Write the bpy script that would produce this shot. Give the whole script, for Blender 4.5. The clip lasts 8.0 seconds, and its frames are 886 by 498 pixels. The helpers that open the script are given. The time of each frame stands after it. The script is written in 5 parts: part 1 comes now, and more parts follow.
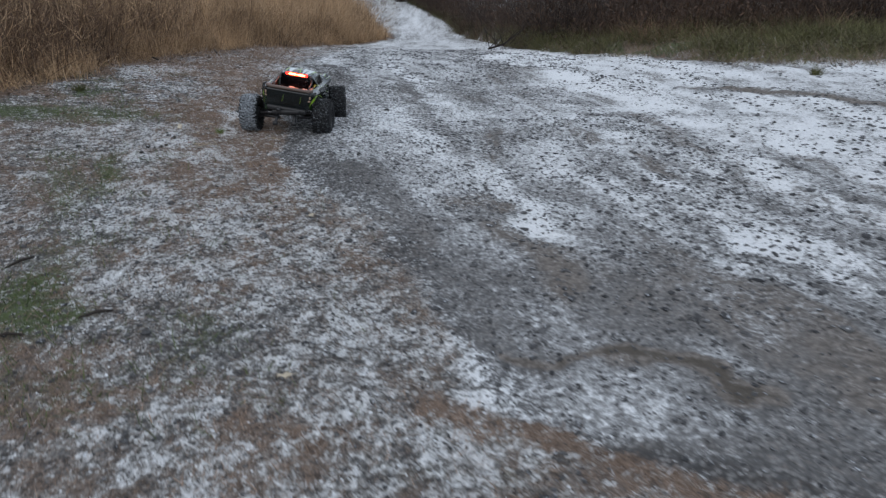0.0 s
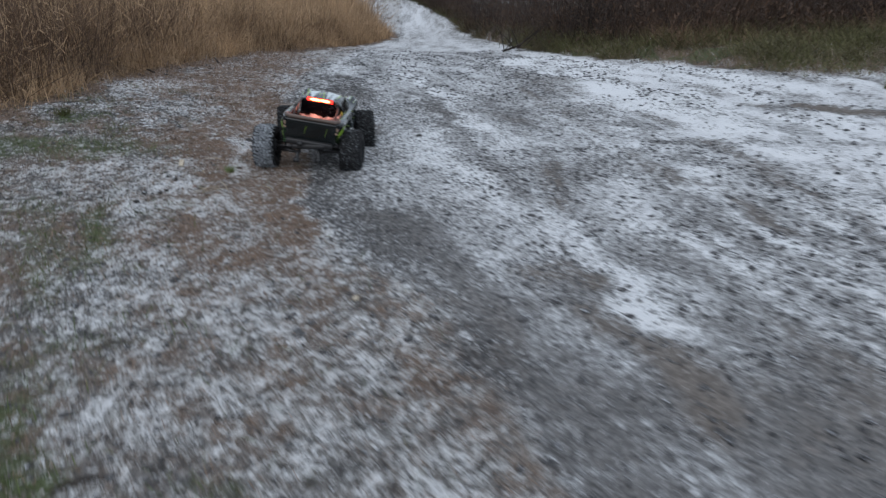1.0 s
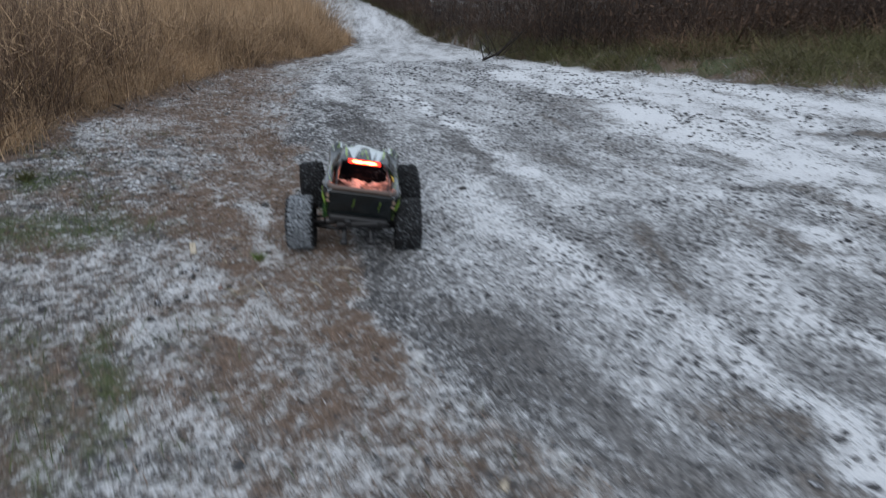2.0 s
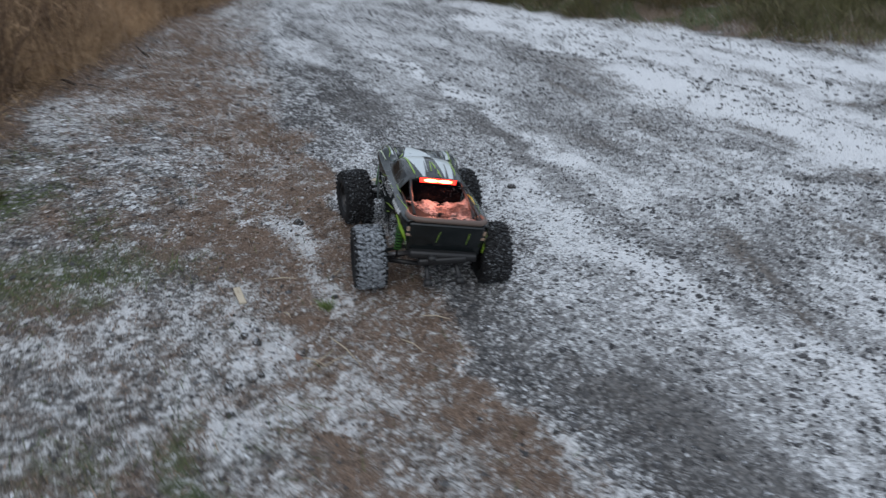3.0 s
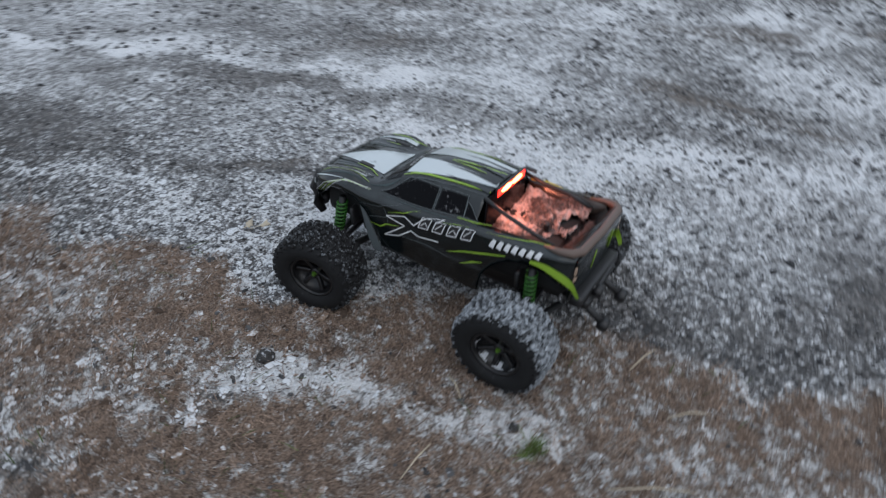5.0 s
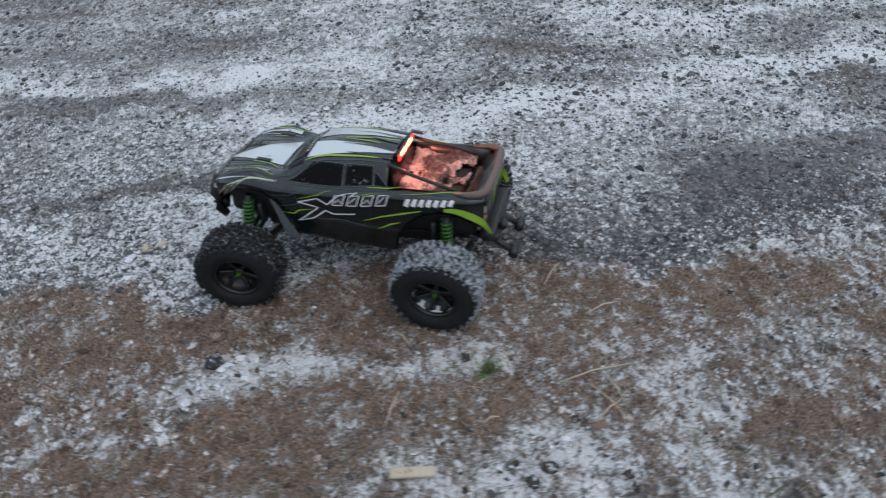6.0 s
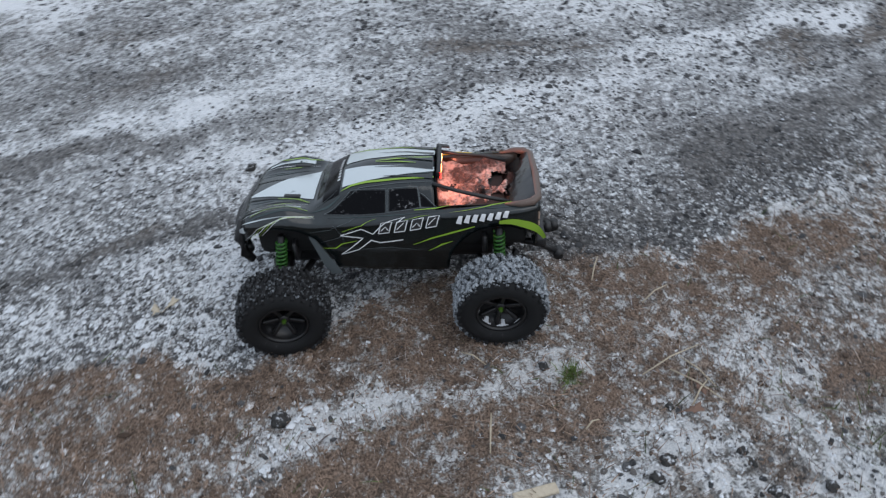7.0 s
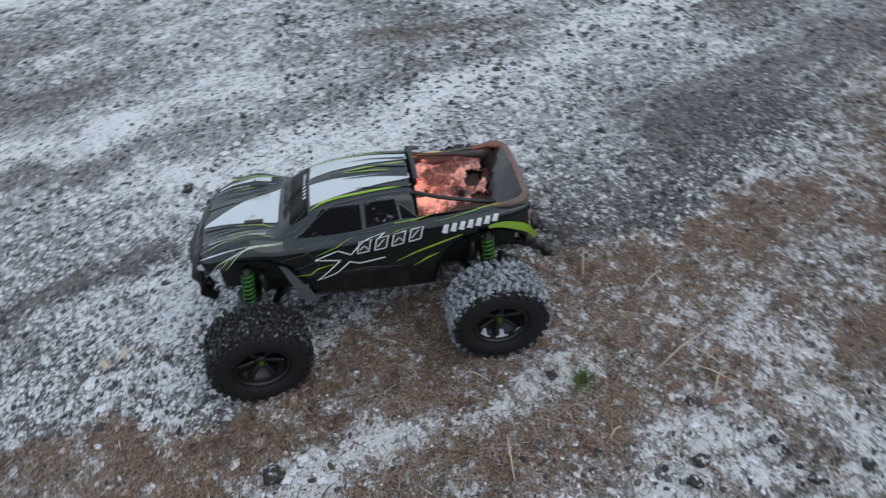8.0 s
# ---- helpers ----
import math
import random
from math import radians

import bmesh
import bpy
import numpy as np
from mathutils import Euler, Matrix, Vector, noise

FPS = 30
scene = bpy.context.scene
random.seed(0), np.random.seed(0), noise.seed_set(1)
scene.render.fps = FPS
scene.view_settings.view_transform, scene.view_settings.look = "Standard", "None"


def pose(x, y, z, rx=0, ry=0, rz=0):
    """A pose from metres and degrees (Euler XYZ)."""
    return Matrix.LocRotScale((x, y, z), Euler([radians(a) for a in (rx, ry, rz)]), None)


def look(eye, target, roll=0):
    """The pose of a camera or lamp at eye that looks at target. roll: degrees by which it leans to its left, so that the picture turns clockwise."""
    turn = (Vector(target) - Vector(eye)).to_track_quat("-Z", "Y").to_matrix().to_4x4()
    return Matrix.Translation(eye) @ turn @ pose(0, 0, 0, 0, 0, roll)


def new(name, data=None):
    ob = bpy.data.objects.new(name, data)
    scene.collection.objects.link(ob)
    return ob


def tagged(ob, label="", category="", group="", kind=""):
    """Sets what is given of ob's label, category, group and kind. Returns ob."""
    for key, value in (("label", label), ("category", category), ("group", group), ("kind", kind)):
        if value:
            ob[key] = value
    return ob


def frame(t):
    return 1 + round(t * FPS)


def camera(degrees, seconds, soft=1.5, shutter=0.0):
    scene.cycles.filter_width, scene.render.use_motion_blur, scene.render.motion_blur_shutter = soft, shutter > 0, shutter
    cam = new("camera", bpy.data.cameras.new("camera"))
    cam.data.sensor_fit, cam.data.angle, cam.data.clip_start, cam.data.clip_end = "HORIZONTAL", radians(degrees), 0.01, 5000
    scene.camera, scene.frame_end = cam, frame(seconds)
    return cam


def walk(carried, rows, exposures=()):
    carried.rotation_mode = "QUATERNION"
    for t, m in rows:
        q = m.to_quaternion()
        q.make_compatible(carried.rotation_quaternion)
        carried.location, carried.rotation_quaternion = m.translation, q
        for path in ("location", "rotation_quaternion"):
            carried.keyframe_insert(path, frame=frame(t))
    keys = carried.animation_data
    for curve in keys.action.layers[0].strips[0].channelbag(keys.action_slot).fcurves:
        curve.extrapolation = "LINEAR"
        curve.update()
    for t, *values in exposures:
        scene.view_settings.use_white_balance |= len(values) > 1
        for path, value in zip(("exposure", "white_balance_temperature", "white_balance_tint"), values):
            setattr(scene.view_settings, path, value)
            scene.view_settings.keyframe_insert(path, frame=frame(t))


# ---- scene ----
cam = camera(65.2, 8.0, soft=1.25, shutter=0.8)
PATH = [
    (0, (0.327, 0.336, 0.993), (0.414, 2.166, 0.190), 1.90),
    (0.2, (0.287, 0.423, 0.992), (0.373, 2.253, 0.190), 1.88),
    (0.5, (0.237, 0.653, 0.990), (0.325, 2.479, 0.178), 1.93),
    (0.7, (0.197, 0.803, 1.030), (0.289, 2.626, 0.212), 1.82),
    (0.9, (0.131, 0.946, 1.025), (0.228, 2.770, 0.211), 1.92),
    (1, (0.082, 1.021, 1.019), (0.183, 2.844, 0.202), 1.86),
    (1.2, (-0.041, 1.185, 1.022), (0.089, 3.006, 0.205), 1.83),
    (1.4, (-0.154, 1.327, 1.053), (0.041, 3.142, 0.236), 1.69),
    (1.5, (-0.205, 1.392, 1.059), (0.019, 3.205, 0.243), 1.72),
    (1.7, (-0.286, 1.547, 1.050), (-0.042, 3.358, 0.237), 1.69),
    (2, (-0.389, 1.773, 1.100), (-0.140, 3.579, 0.277), 1.52),
    (2.2, (-0.454, 1.899, 1.116), (-0.199, 3.703, 0.293), 1.45),
    (3.3, (-1.020, 2.605, 1.244), (-0.433, 4.203, 0.194), 3.42),
    (3.4, (-1.060, 2.694, 1.245), (-0.433, 4.270, 0.185), 3.41),
    (3.5, (-1.110, 2.781, 1.241), (-0.444, 4.336, 0.174), 3.48),
    (3.6, (-1.159, 2.876, 1.220), (-0.460, 4.416, 0.152), 3.39),
    (3.7, (-1.205, 2.970, 1.210), (-0.459, 4.485, 0.138), 3.48),
    (3.8, (-1.235, 3.062, 1.214), (-0.424, 4.537, 0.134), 3.32),
    (3.9, (-1.260, 3.145, 1.229), (-0.361, 4.562, 0.140), 3.38),
    (4, (-1.279, 3.228, 1.226), (-0.289, 4.579, 0.132), 3.24),
    (4.1, (-1.291, 3.317, 1.209), (-0.225, 4.594, 0.099), 3.21),
    (4.2, (-1.305, 3.403, 1.181), (-0.178, 4.608, 0.050), 3.13),
    (5.3, (-1.498, 3.940, 1.125), (-0.132, 4.569, -0.193), -3.14),
    (5.4, (-1.509, 3.941, 1.127), (-0.122, 4.512, -0.196), -3.38),
    (5.5, (-1.526, 3.940, 1.135), (-0.121, 4.447, -0.194), -3.55),
    (5.7, (-1.584, 3.943, 1.156), (-0.151, 4.348, -0.179), -3.85),
    (5.9, (-1.630, 3.969, 1.178), (-0.186, 4.322, -0.161), -3.97),
    (6, (-1.642, 3.999, 1.180), (-0.193, 4.332, -0.158), -3.87),
    (6.2, (-1.650, 4.090, 1.179), (-0.195, 4.392, -0.160), -3.87),
    (6.3, (-1.644, 4.149, 1.180), (-0.188, 4.418, -0.164), -3.87),
    (6.5, (-1.641, 4.261, 1.202), (-0.179, 4.457, -0.148), -3.99),
    (6.7, (-1.630, 4.313, 1.207), (-0.164, 4.439, -0.148), -4.17),
    (7, (-1.610, 4.359, 1.201), (-0.143, 4.380, -0.158), -4.54),
    (7.2, (-1.592, 4.398, 1.196), (-0.130, 4.373, -0.170), -4.70),
    (7.5, (-1.535, 4.429, 1.181), (-0.086, 4.372, -0.196), -4.88),
    (7.6, (-1.513, 4.442, 1.175), (-0.068, 4.360, -0.205), -4.86),
    (7.8, (-1.472, 4.461, 1.160), (-0.045, 4.326, -0.234), -5.04),
    (7.9, (-1.464, 4.469, 1.154), (-0.045, 4.304, -0.246), -4.94),
    (8, (-1.460, 4.475, 1.162), (-0.054, 4.283, -0.247), -5.08),
]
walk(cam, [(t, look(eye, target, roll)) for t, eye, target, roll in PATH],
     exposures=[(0, .04), (2.2, .05), (3.3, 0), (4.2, -.06), (5.3, .09), (6.5, .14), (8, .13)])

# ---- light: a dull overcast winter dusk ----
world = bpy.data.worlds.new("overcast_sky")
scene.world = world
world.use_nodes = True
wn, wl = world.node_tree.nodes, world.node_tree.links
sky = wn.new("ShaderNodeTexSky")
sky.sky_type, sky.sun_disc = "NISHITA", False
sky.sun_elevation, sky.sun_rotation = radians(35), radians(200)
cloud = wn.new("ShaderNodeMix")
cloud.data_type = "RGBA"
cloud.inputs["Factor"].default_value = 0.78
cloud.inputs["B"].default_value = (5.82, 6.5, 7.5, 1)
wl.new(sky.outputs["Color"], cloud.inputs["A"])
wl.new(cloud.outputs["Result"], wn["Background"].inputs["Color"])
wn["Background"].inputs["Strength"].default_value = 0.130
sun_data = bpy.data.lights.new("sun", "SUN")
sun_data.energy, sun_data.angle, sun_data.color = 0.55, radians(50), (1.0, 0.97, 0.94)
sun = new("sun", sun_data)
sun.matrix_world = look((0, 0, 30), (6, 14, 0))


# ---- small tools ----
rng = np.random.default_rng(7)


def lattice(ix, iy, seed):
    h = (ix * 374761393 + iy * 668265263 + seed * 974634777) & 0x7FFFFFFF
    h = ((h ^ (h >> 13)) * 1274126177) & 0x7FFFFFFF
    return ((h ^ (h >> 16)) & 0xFFFF) / 65535.0


def vnoise(x, y, size, seed=0):
    """Smooth value noise from 0 to 1 with lumps of the given size in metres."""
    x, y = np.asarray(x, float) / size, np.asarray(y, float) / size
    ix, iy = np.floor(x).astype(np.int64), np.floor(y).astype(np.int64)
    fx, fy = x - ix, y - iy
    fx, fy = fx * fx * (3 - 2 * fx), fy * fy * (3 - 2 * fy)
    a = lattice(ix, iy, seed) * (1 - fx) + lattice(ix + 1, iy, seed) * fx
    b = lattice(ix, iy + 1, seed) * (1 - fx) + lattice(ix + 1, iy + 1, seed) * fx
    return a * (1 - fy) + b * fy


def stroke(x, y, pts, width):
    """1 on a line through the points, falling off over the given width."""
    best = np.full(np.shape(x), 1e9)
    for (ax, ay), (bx, by) in zip(pts[:-1], pts[1:]):
        dx, dy = bx - ax, by - ay
        k = np.clip(((x - ax) * dx + (y - ay) * dy) / (dx * dx + dy * dy + 1e-12), 0, 1)
        best = np.minimum(best, (x - ax - k * dx) ** 2 + (y - ay - k * dy) ** 2)
    return np.exp(-best / (width * width))


def step(v, a, b):
    k = np.clip((v - a) / (b - a), 0, 1)
    return k * k * (3 - 2 * k)


# ---- lie of the land ----
FALL_Y = [-50, 0, 2.2, 3.2, 4.3, 5.4, 6.2, 7.1, 9.8, 12.1, 18, 20, 22, 30, 60, 400]
FALL_Z = [-.1, -.08, -.04, -.01, 0, -.04, -.06, -.1, -.37, -.6, -1.15, -1.2, -1.1, -.9, -.5, 0]
GRASS_Y = [-4, 0, 3.5, 4.8, 5.3, 6.4, 7.1, 8.1, 9.7, 11, 12.7, 15.2, 17, 18.8, 20.8, 22.4, 26, 40]
GRASS_X = [-3.4, -3, -2.55, -2.28, -2.18, -2.06, -1.92, -1.88, -1.74, -1.45, -1.2, -.65, -.5, -.42, -.96, -1.35, -2.6, -9]
VERGE_Y = [0, 1.3, 1.52, 1.6, 1.7, 1.85, 2.2, 2.6, 3.04, 3.18, 3.59, 3.85, 4.13, 4.38, 4.62, 4.85, 5.28, 5.9, 8.7, 12.5, 18]
VERGE_X = [2.0, 1.5, 1.0, .79, .52, .46, .42, .3, .07, .01, -.23, -.34, -.42, -.445, -.50, -.57, -.62, -.75, -.8, -.72, -.2]
RUT_Y = [0, 1.9, 2.45, 2.8, 3.2, 3.8, 4.4, 6.3, 7.7, 12, 18, 24]
RUT_X = [2.2, 1.35, 1.1, .9, .74, .61, .57, .34, .03, -.1, .5, .6]
BANK_X = [.1, .75, 1.25, 1.78, 1.95, 2.25, 2.8, 3.26, 3.75, 4.6, 7, 12]
BANK_Y = [27, 24, 21.8, 16.7, 12.9, 10.2, 8.3, 7.15, 6.75, 6.9, 7.3, 7.6]


def ground_z(x, y):
    z = np.interp(y, FALL_Y, FALL_Z)
    beyond = np.clip(y - np.interp(x, BANK_X, BANK_Y), 0, 3)
    z = z + step(x, 1.1, 1.9) * (.065 * beyond + .16 * (vnoise(x, y, .7, 74) - .35) * step(beyond, .2, 1.2))
    return z + .06 * np.clip(x - .8, 0, 4) + .08 * np.clip(-x - .9, 0, 1.2) * np.clip((y - 3) / 2, 0, 1)


def covers(x, y):
    """How snowy, how grassy-brown, how muddy and how green the ground is."""
    wx = x + .16 * (vnoise(x, y, .22, 3) - .5) + .05 * (vnoise(x, y, .06, 4) - .5)
    wy = y + .16 * (vnoise(x, y, .22, 5) - .5) + .05 * (vnoise(x, y, .06, 6) - .5)
    edge = np.interp(wy, VERGE_Y, VERGE_X)
    verge = 1 - step(wx, edge - .06, edge + .06)
    u = wx - np.interp(wy, RUT_Y, RUT_X)
    ruts = vnoise(u, wy * .11, .13, 11) * .6 + vnoise(u, wy * .16, .3, 12) * .4
    mottle = vnoise(x, y, .35, 13) * .5 + vnoise(x, y, .12, 14) * .5
    # the drive: gravel with drifted snow in the wheel lines
    streaks = vnoise(u, wy * .09, .045, 28)
    snow_road = .48 + .50 * (ruts - .5) + .28 * (mottle - .5) + .26 * (streaks - .5)
    snow_road += .17 * step(wx, 1.0, 2.2) * step(wy, 2.4, 4.5)
    far_side = step(wx, .8, 1.6)
    snow_road = snow_road + .06 * step(wy, 6.0, 8.0) + far_side * (.42 * (vnoise(u, wy * .4, .11, 65) - .5) + .3 * (vnoise(u, wy * .45, .05, 66) - .5))
    plain = snow_road
    snow_road = snow_road + .40 * stroke(wx, wy, [(.03, 7.7), (.34, 6.3), (.5, 5.2)], .07)
    snow_road += .22 * stroke(wx, wy, [(.5, 5.2), (.58, 4.4), (.61, 3.8)], .09)
    snow_road += .34 * stroke(wx, wy, [(.63, 3.7), (.70, 3.35), (.84, 2.95)], .08)
    snow_road -= .05 * stroke(wx, wy, [(1.0, 3.15), (1.12, 2.75)], .12)
    snow_road += .09 * stroke(wx, wy, [(.95, 5.6), (1.0, 4.2), (1.0, 3.2), (.95, 2.7)], .35)
    snow_road += .36 * stroke(wx, wy, [(.80, 3.08), (.85, 2.92), (.90, 2.79)], .07)
    snow_road += .15 * stroke(wx, wy, [(-.42, 5.35), (-.2, 5.0), (.18, 4.7), (.28, 4.2)], .16)
    snow_road += .16 * stroke(wx, wy, [(.28, 4.2), (.5, 3.73), (.72, 3.16)], .09)
    snow_road += .11 * stroke(wx, wy, [(-.45, 5.05), (-.3, 4.6), (-.28, 4.9)], .16)
    snow_road += .29 * stroke(wx, wy, [(1.28, 3.35), (1.59, 2.81), (1.78, 2.4)], .07)
    snow_road += .24 * stroke(wx, wy, [(1.2, 10.3), (1.55, 6.9), (1.78, 5.1), (2.3, 3.8), (2.6, 3.3)], .16)
    snow_road += .18 * stroke(wx, wy, [(1.5, 10), (2.2, 7.6), (2.75, 6.2), (3.9, 5.9)], .35)
    snow_road += .04 * stroke(wx, wy, [(1.5, 12), (.9, 20), (-.4, 25)], .5)
    snow_road -= .13 * stroke(wx, wy, [(-.1, 11.9), (-.4, 8.6), (-.45, 6.8), (-.25, 5.9)], .3)
    snow_road -= .05 * stroke(wx, wy, [(-.3, 4.0), (-.1, 3.8), (0, 3.65), (.12, 3.45), (.3, 3.15), (.45, 2.85)], .15)
    # scuffed snow under the truck, thinned further to paint in its shadow
    snow_road -= .08 * stroke(wx, wy, [(-.36, 4.1), (-.36, 4.72)], .2)
    snow_road -= .12 * stroke(wx, wy, [(.5, 2.6), (1.0, 2.2)], .3)
    snow_road -= .40 * stroke(wx, wy, [(1.2, 1.3), (1.45, 1.75), (1.9, 2.1)], .30)
    snow_road += .11 * stroke(wx, wy, [(.56, 1.9), (.75, 1.83), (.97, 1.77), (.9, 1.67)], .08)
    groove = np.maximum(.9 * stroke(wx, wy, [(.60, 2.02), (.88, 1.955)], .022), 1.0 * stroke(wx, wy, [(.88, 1.955), (1.04, 1.94), (1.17, 1.90), (1.21, 1.80)], .042))
    snow_road -= .55 * groove
    snow_road -= .32 * stroke(wx, wy, [(.2, 2.22), (.5, 2.09), (.75, 2.0)], .05)
    snow_road -= .11 * stroke(wx, wy, [(.9, 4.2), (.5, 3.85), (.1, 3.55), (-.1, 3.5)], .2)
    snow_road -= .20 * stroke(wx, wy, [(.4, 2.5), (.8, 2.4), (1.1, 2.3)], .25)
    snow_road -= .11 * stroke(wx, wy, [(0, 3.6), (.16, 3.3), (.3, 2.95)], .18)
    snow_road += .10 * stroke(wx, wy, [(.6, 4.0), (.42, 3.6), (.40, 3.3)], .17)
    snow_road -= .25 * stroke(wx, wy, [(.62, 3.0), (.8, 2.6)], .10)
    snow_road -= .5 * stroke(wx, wy, [(.84, 1.59), (1.04, 1.53), (1.2, 1.5)], .045)
    snow_road -= .12 * stroke(wx, wy, [(-.38, 4.2), (-.27, 4.03)], .11)
    snow_road -= .07 * stroke(wx, wy, [(-.2, 3.78), (-.05, 3.55), (.1, 3.25)], .17)
    snow_road -= .09 * stroke(wx, wy, [(-.2, 5.0), (-.34, 5.28), (-.5, 5.25)], .15)
    snow_road -= .03 * stroke(wx, wy, [(0, 3.68), (.15, 3.6), (.35, 3.62)], .18)
    snow_road -= .24 * stroke(wx, wy, [(.95, 2.4), (1.15, 2.3), (1.0, 2.12)], .16)
    snow_road += .06 * stroke(wx, wy, [(.6, 2.75), (.75, 2.55)], .15)
    snow_road -= .22 * stroke(wx, wy, [(1.0, 2.72), (1.15, 2.58)], .10)
    snow_road -= .20 * stroke(wx, wy, [(1.38, 1.87), (1.25, 1.65), (1.35, 1.45)], .16)
    snow_road -= .08 * stroke(wx, wy, [(.6, 4.4), (.9, 4.1)], .2)
    snow_road -= .12 * stroke(wx, wy, [(-.55, 7.1), (-.45, 6.4), (-.7, 6.0)], .25)
    snow_road += .10 * stroke(wx, wy, [(-.05, 4.15), (.15, 4.35), (.1, 4.75)], .16)
    snow_road += .05 * stroke(wx, wy, [(.3, 5.1), (.5, 4.7)], .25)
    snow_road -= .13 * stroke(wx, wy, [(.35, 5.6), (.75, 5.45), (1.1, 5.7)], .22)
    snow_road -= .20 * stroke(wx, wy, [(-.17, 5.04), (-.22, 5.3), (-.3, 5.5)], .05)
    snow_road += .16 * stroke(wx, wy, [(-.26, 4.86), (-.36, 4.93)], .09)
    # less snow between the left wheels, partly painting the truck's shade
    snow_road -= .10 * stroke(wx, wy, [(-.5, 4.36), (-.42, 4.5)], .09)
    snow_road += .09 * stroke(wx, wy, [(-.15, 4.2), (0, 3.85)], .16)
    snow_road = plain + (snow_road - plain) * (.35 + .75 * vnoise(x, y, .13, 38) + .55 * vnoise(x, y, .05, 39))
    # the verge: matted grass with snow lying in it
    snow_verge = .44 + .10 * step(wy, 4.6, 5.6) + .20 * (vnoise(x, y, .2, 15) - .5) + .44 * (vnoise(x, y, .055, 16) - .5) + .40 * (vnoise(x, y, .027, 29) - .5) - .05 * step(-wy, -3.0, -2.2)
    snow_verge += .42 * stroke(wx, wy, [(-.82, 4.85), (-.76, 4.61), (-.73, 4.4), (-.63, 4.16)], .055)
    snow_verge += .26 * stroke(wx, wy, [(-.9, 4.32), (-.97, 4.12), (-.97, 3.9)], .07)
    snow_verge += .34 * stroke(wx, wy, [(-.72, 3.68), (-.83, 3.66), (-.93, 3.62), (-1.0, 3.7)], .07)
    snow_verge += .35 * stroke(wx, wy, [(-1.65, 6.3), (-1.85, 6.0)], .22)
    snow_verge += .04 * stroke(wx, wy, [(-.95, 3.2), (-.6, 2.6)], .25)
    snow_verge += .08 * stroke(wx, wy, [(-.1, 1.7), (.3, 1.55)], .2)
    snow_verge += .07 * stroke(wx, wy, [(-1.4, 4.2), (-1.1, 3.9)], .2)
    snow_verge += .18 * stroke(wx, wy, [(-.7, 5.1), (-.95, 5.6)], .1)
    brown = .30 + .34 * (vnoise(x, y, .3, 17) - .5) + .34 * (vnoise(x, y, .11, 18) - .5) + .3 * (vnoise(x, y, .04, 25) - .5)
    brown += .95 * stroke(wx, wy, [(-.88, 6.1), (-.77, 5.5), (-.70, 5.1), (-.64, 4.7), (-.58, 4.4)], .105)
    brown += .6 * stroke(wx, wy, [(-.78, 5.3), (-.76, 5.0), (-.9, 4.9)], .08)
    brown += .3 * stroke(wx, wy, [(-.75, 2.0), (-.45, 1.8), (-.1, 1.75)], .1)
    brown += .85 * stroke(wx, wy, [(-.58, 4.4), (-.49, 4.03), (-.44, 3.78)], .12)
    brown += .35 * stroke(wx, wy, [(-.44, 3.75), (-.34, 3.45)], .11)
    brown += .22 * stroke(wx, wy, [(-.4, 3.7), (-.3, 3.28), (-.23, 2.9), (-.2, 2.55)], .09)
    brown += .4 * stroke(wx, wy, [(-.79, 4.1), (-.77, 3.84)], .06)
    brown += .2 * stroke(wx, wy, [(-.08, 3.0), (.15, 2.6), (.42, 2.15), (.7, 1.75)], .13)
    brown += .45 * stroke(wx, wy, [(-.95, 4.67), (-.83, 4.46), (-.75, 4.3), (-.7, 4.05), (-.7, 3.9)], .07)
    brown += .3 * stroke(wx, wy, [(-.7, 3.95), (-.83, 3.8), (-.75, 3.5), (-.5, 3.2)], .1)
    # brown grass between the left wheels, also darkening for the truck's shade
    brown += .5 * stroke(wx, wy, [(-.47, 4.42), (-.52, 4.58), (-.58, 4.68)], .06)
    brown += .5 * stroke(wx, wy, [(-1.2, 6.2), (-1.0, 5.4), (-1.08, 4.75), (-.84, 4.3)], .12)
    brown += .35 * stroke(wx, wy, [(-1.5, 10), (-1.3, 7.6), (-1.2, 6.6), (-1.9, 6.5)], .35)
    brown += .5 * stroke(wx, wy, [(.40, 1.70), (.64, 1.60), (.85, 1.54), (1.0, 1.48)], .07)
    brown += .08 * stroke(wx, wy, [(-.35, 3.7), (-.5, 3.3), (-.8, 3.75)], .25) + .1 * step(-wx, 1.0, 1.7) * step(wy, 3.6, 4.6)
    # brown straw litter at the foot of the tall grass
    undergrowth = 1 - step(wx, np.interp(wy, GRASS_Y, GRASS_X) + .02, np.interp(wy, GRASS_Y, GRASS_X) + .26)
    brown = np.clip(np.maximum(brown * verge, undergrowth * 1.1), 0, 1)
    snow_verge -= .46 * np.clip(brown - .32, 0, 1)
    snow_verge += .06 * stroke(wx, wy, [(-1.0, 4.25), (-1.1, 4.1), (-1.07, 3.9)], .10)
    snow_verge += .07 * stroke(wx, wy, [(-.75, 3.9), (-.7, 3.3), (-.6, 2.9)], .3)
    snow_verge -= .08 * step(-wx, .9, 1.5) + .03 * stroke(wx, wy, [(-.35, 3.7), (-.5, 3.3), (-.8, 3.7)], .25)
    snow_verge -= .8 * undergrowth
    mud = .70 * stroke(wx, wy, [(.56, 3.14), (.66, 3.06)], .09)
    mud = np.maximum(mud, .60 * stroke(wx, wy, [(.70, 2.85), (.80, 2.6), (.80, 2.35)], .13))
    mud = np.maximum(mud, .55 * stroke(wx, wy, [(.78, 4.35), (.74, 3.95), (.62, 3.55)], .12))
    mud = np.maximum(mud, groove)
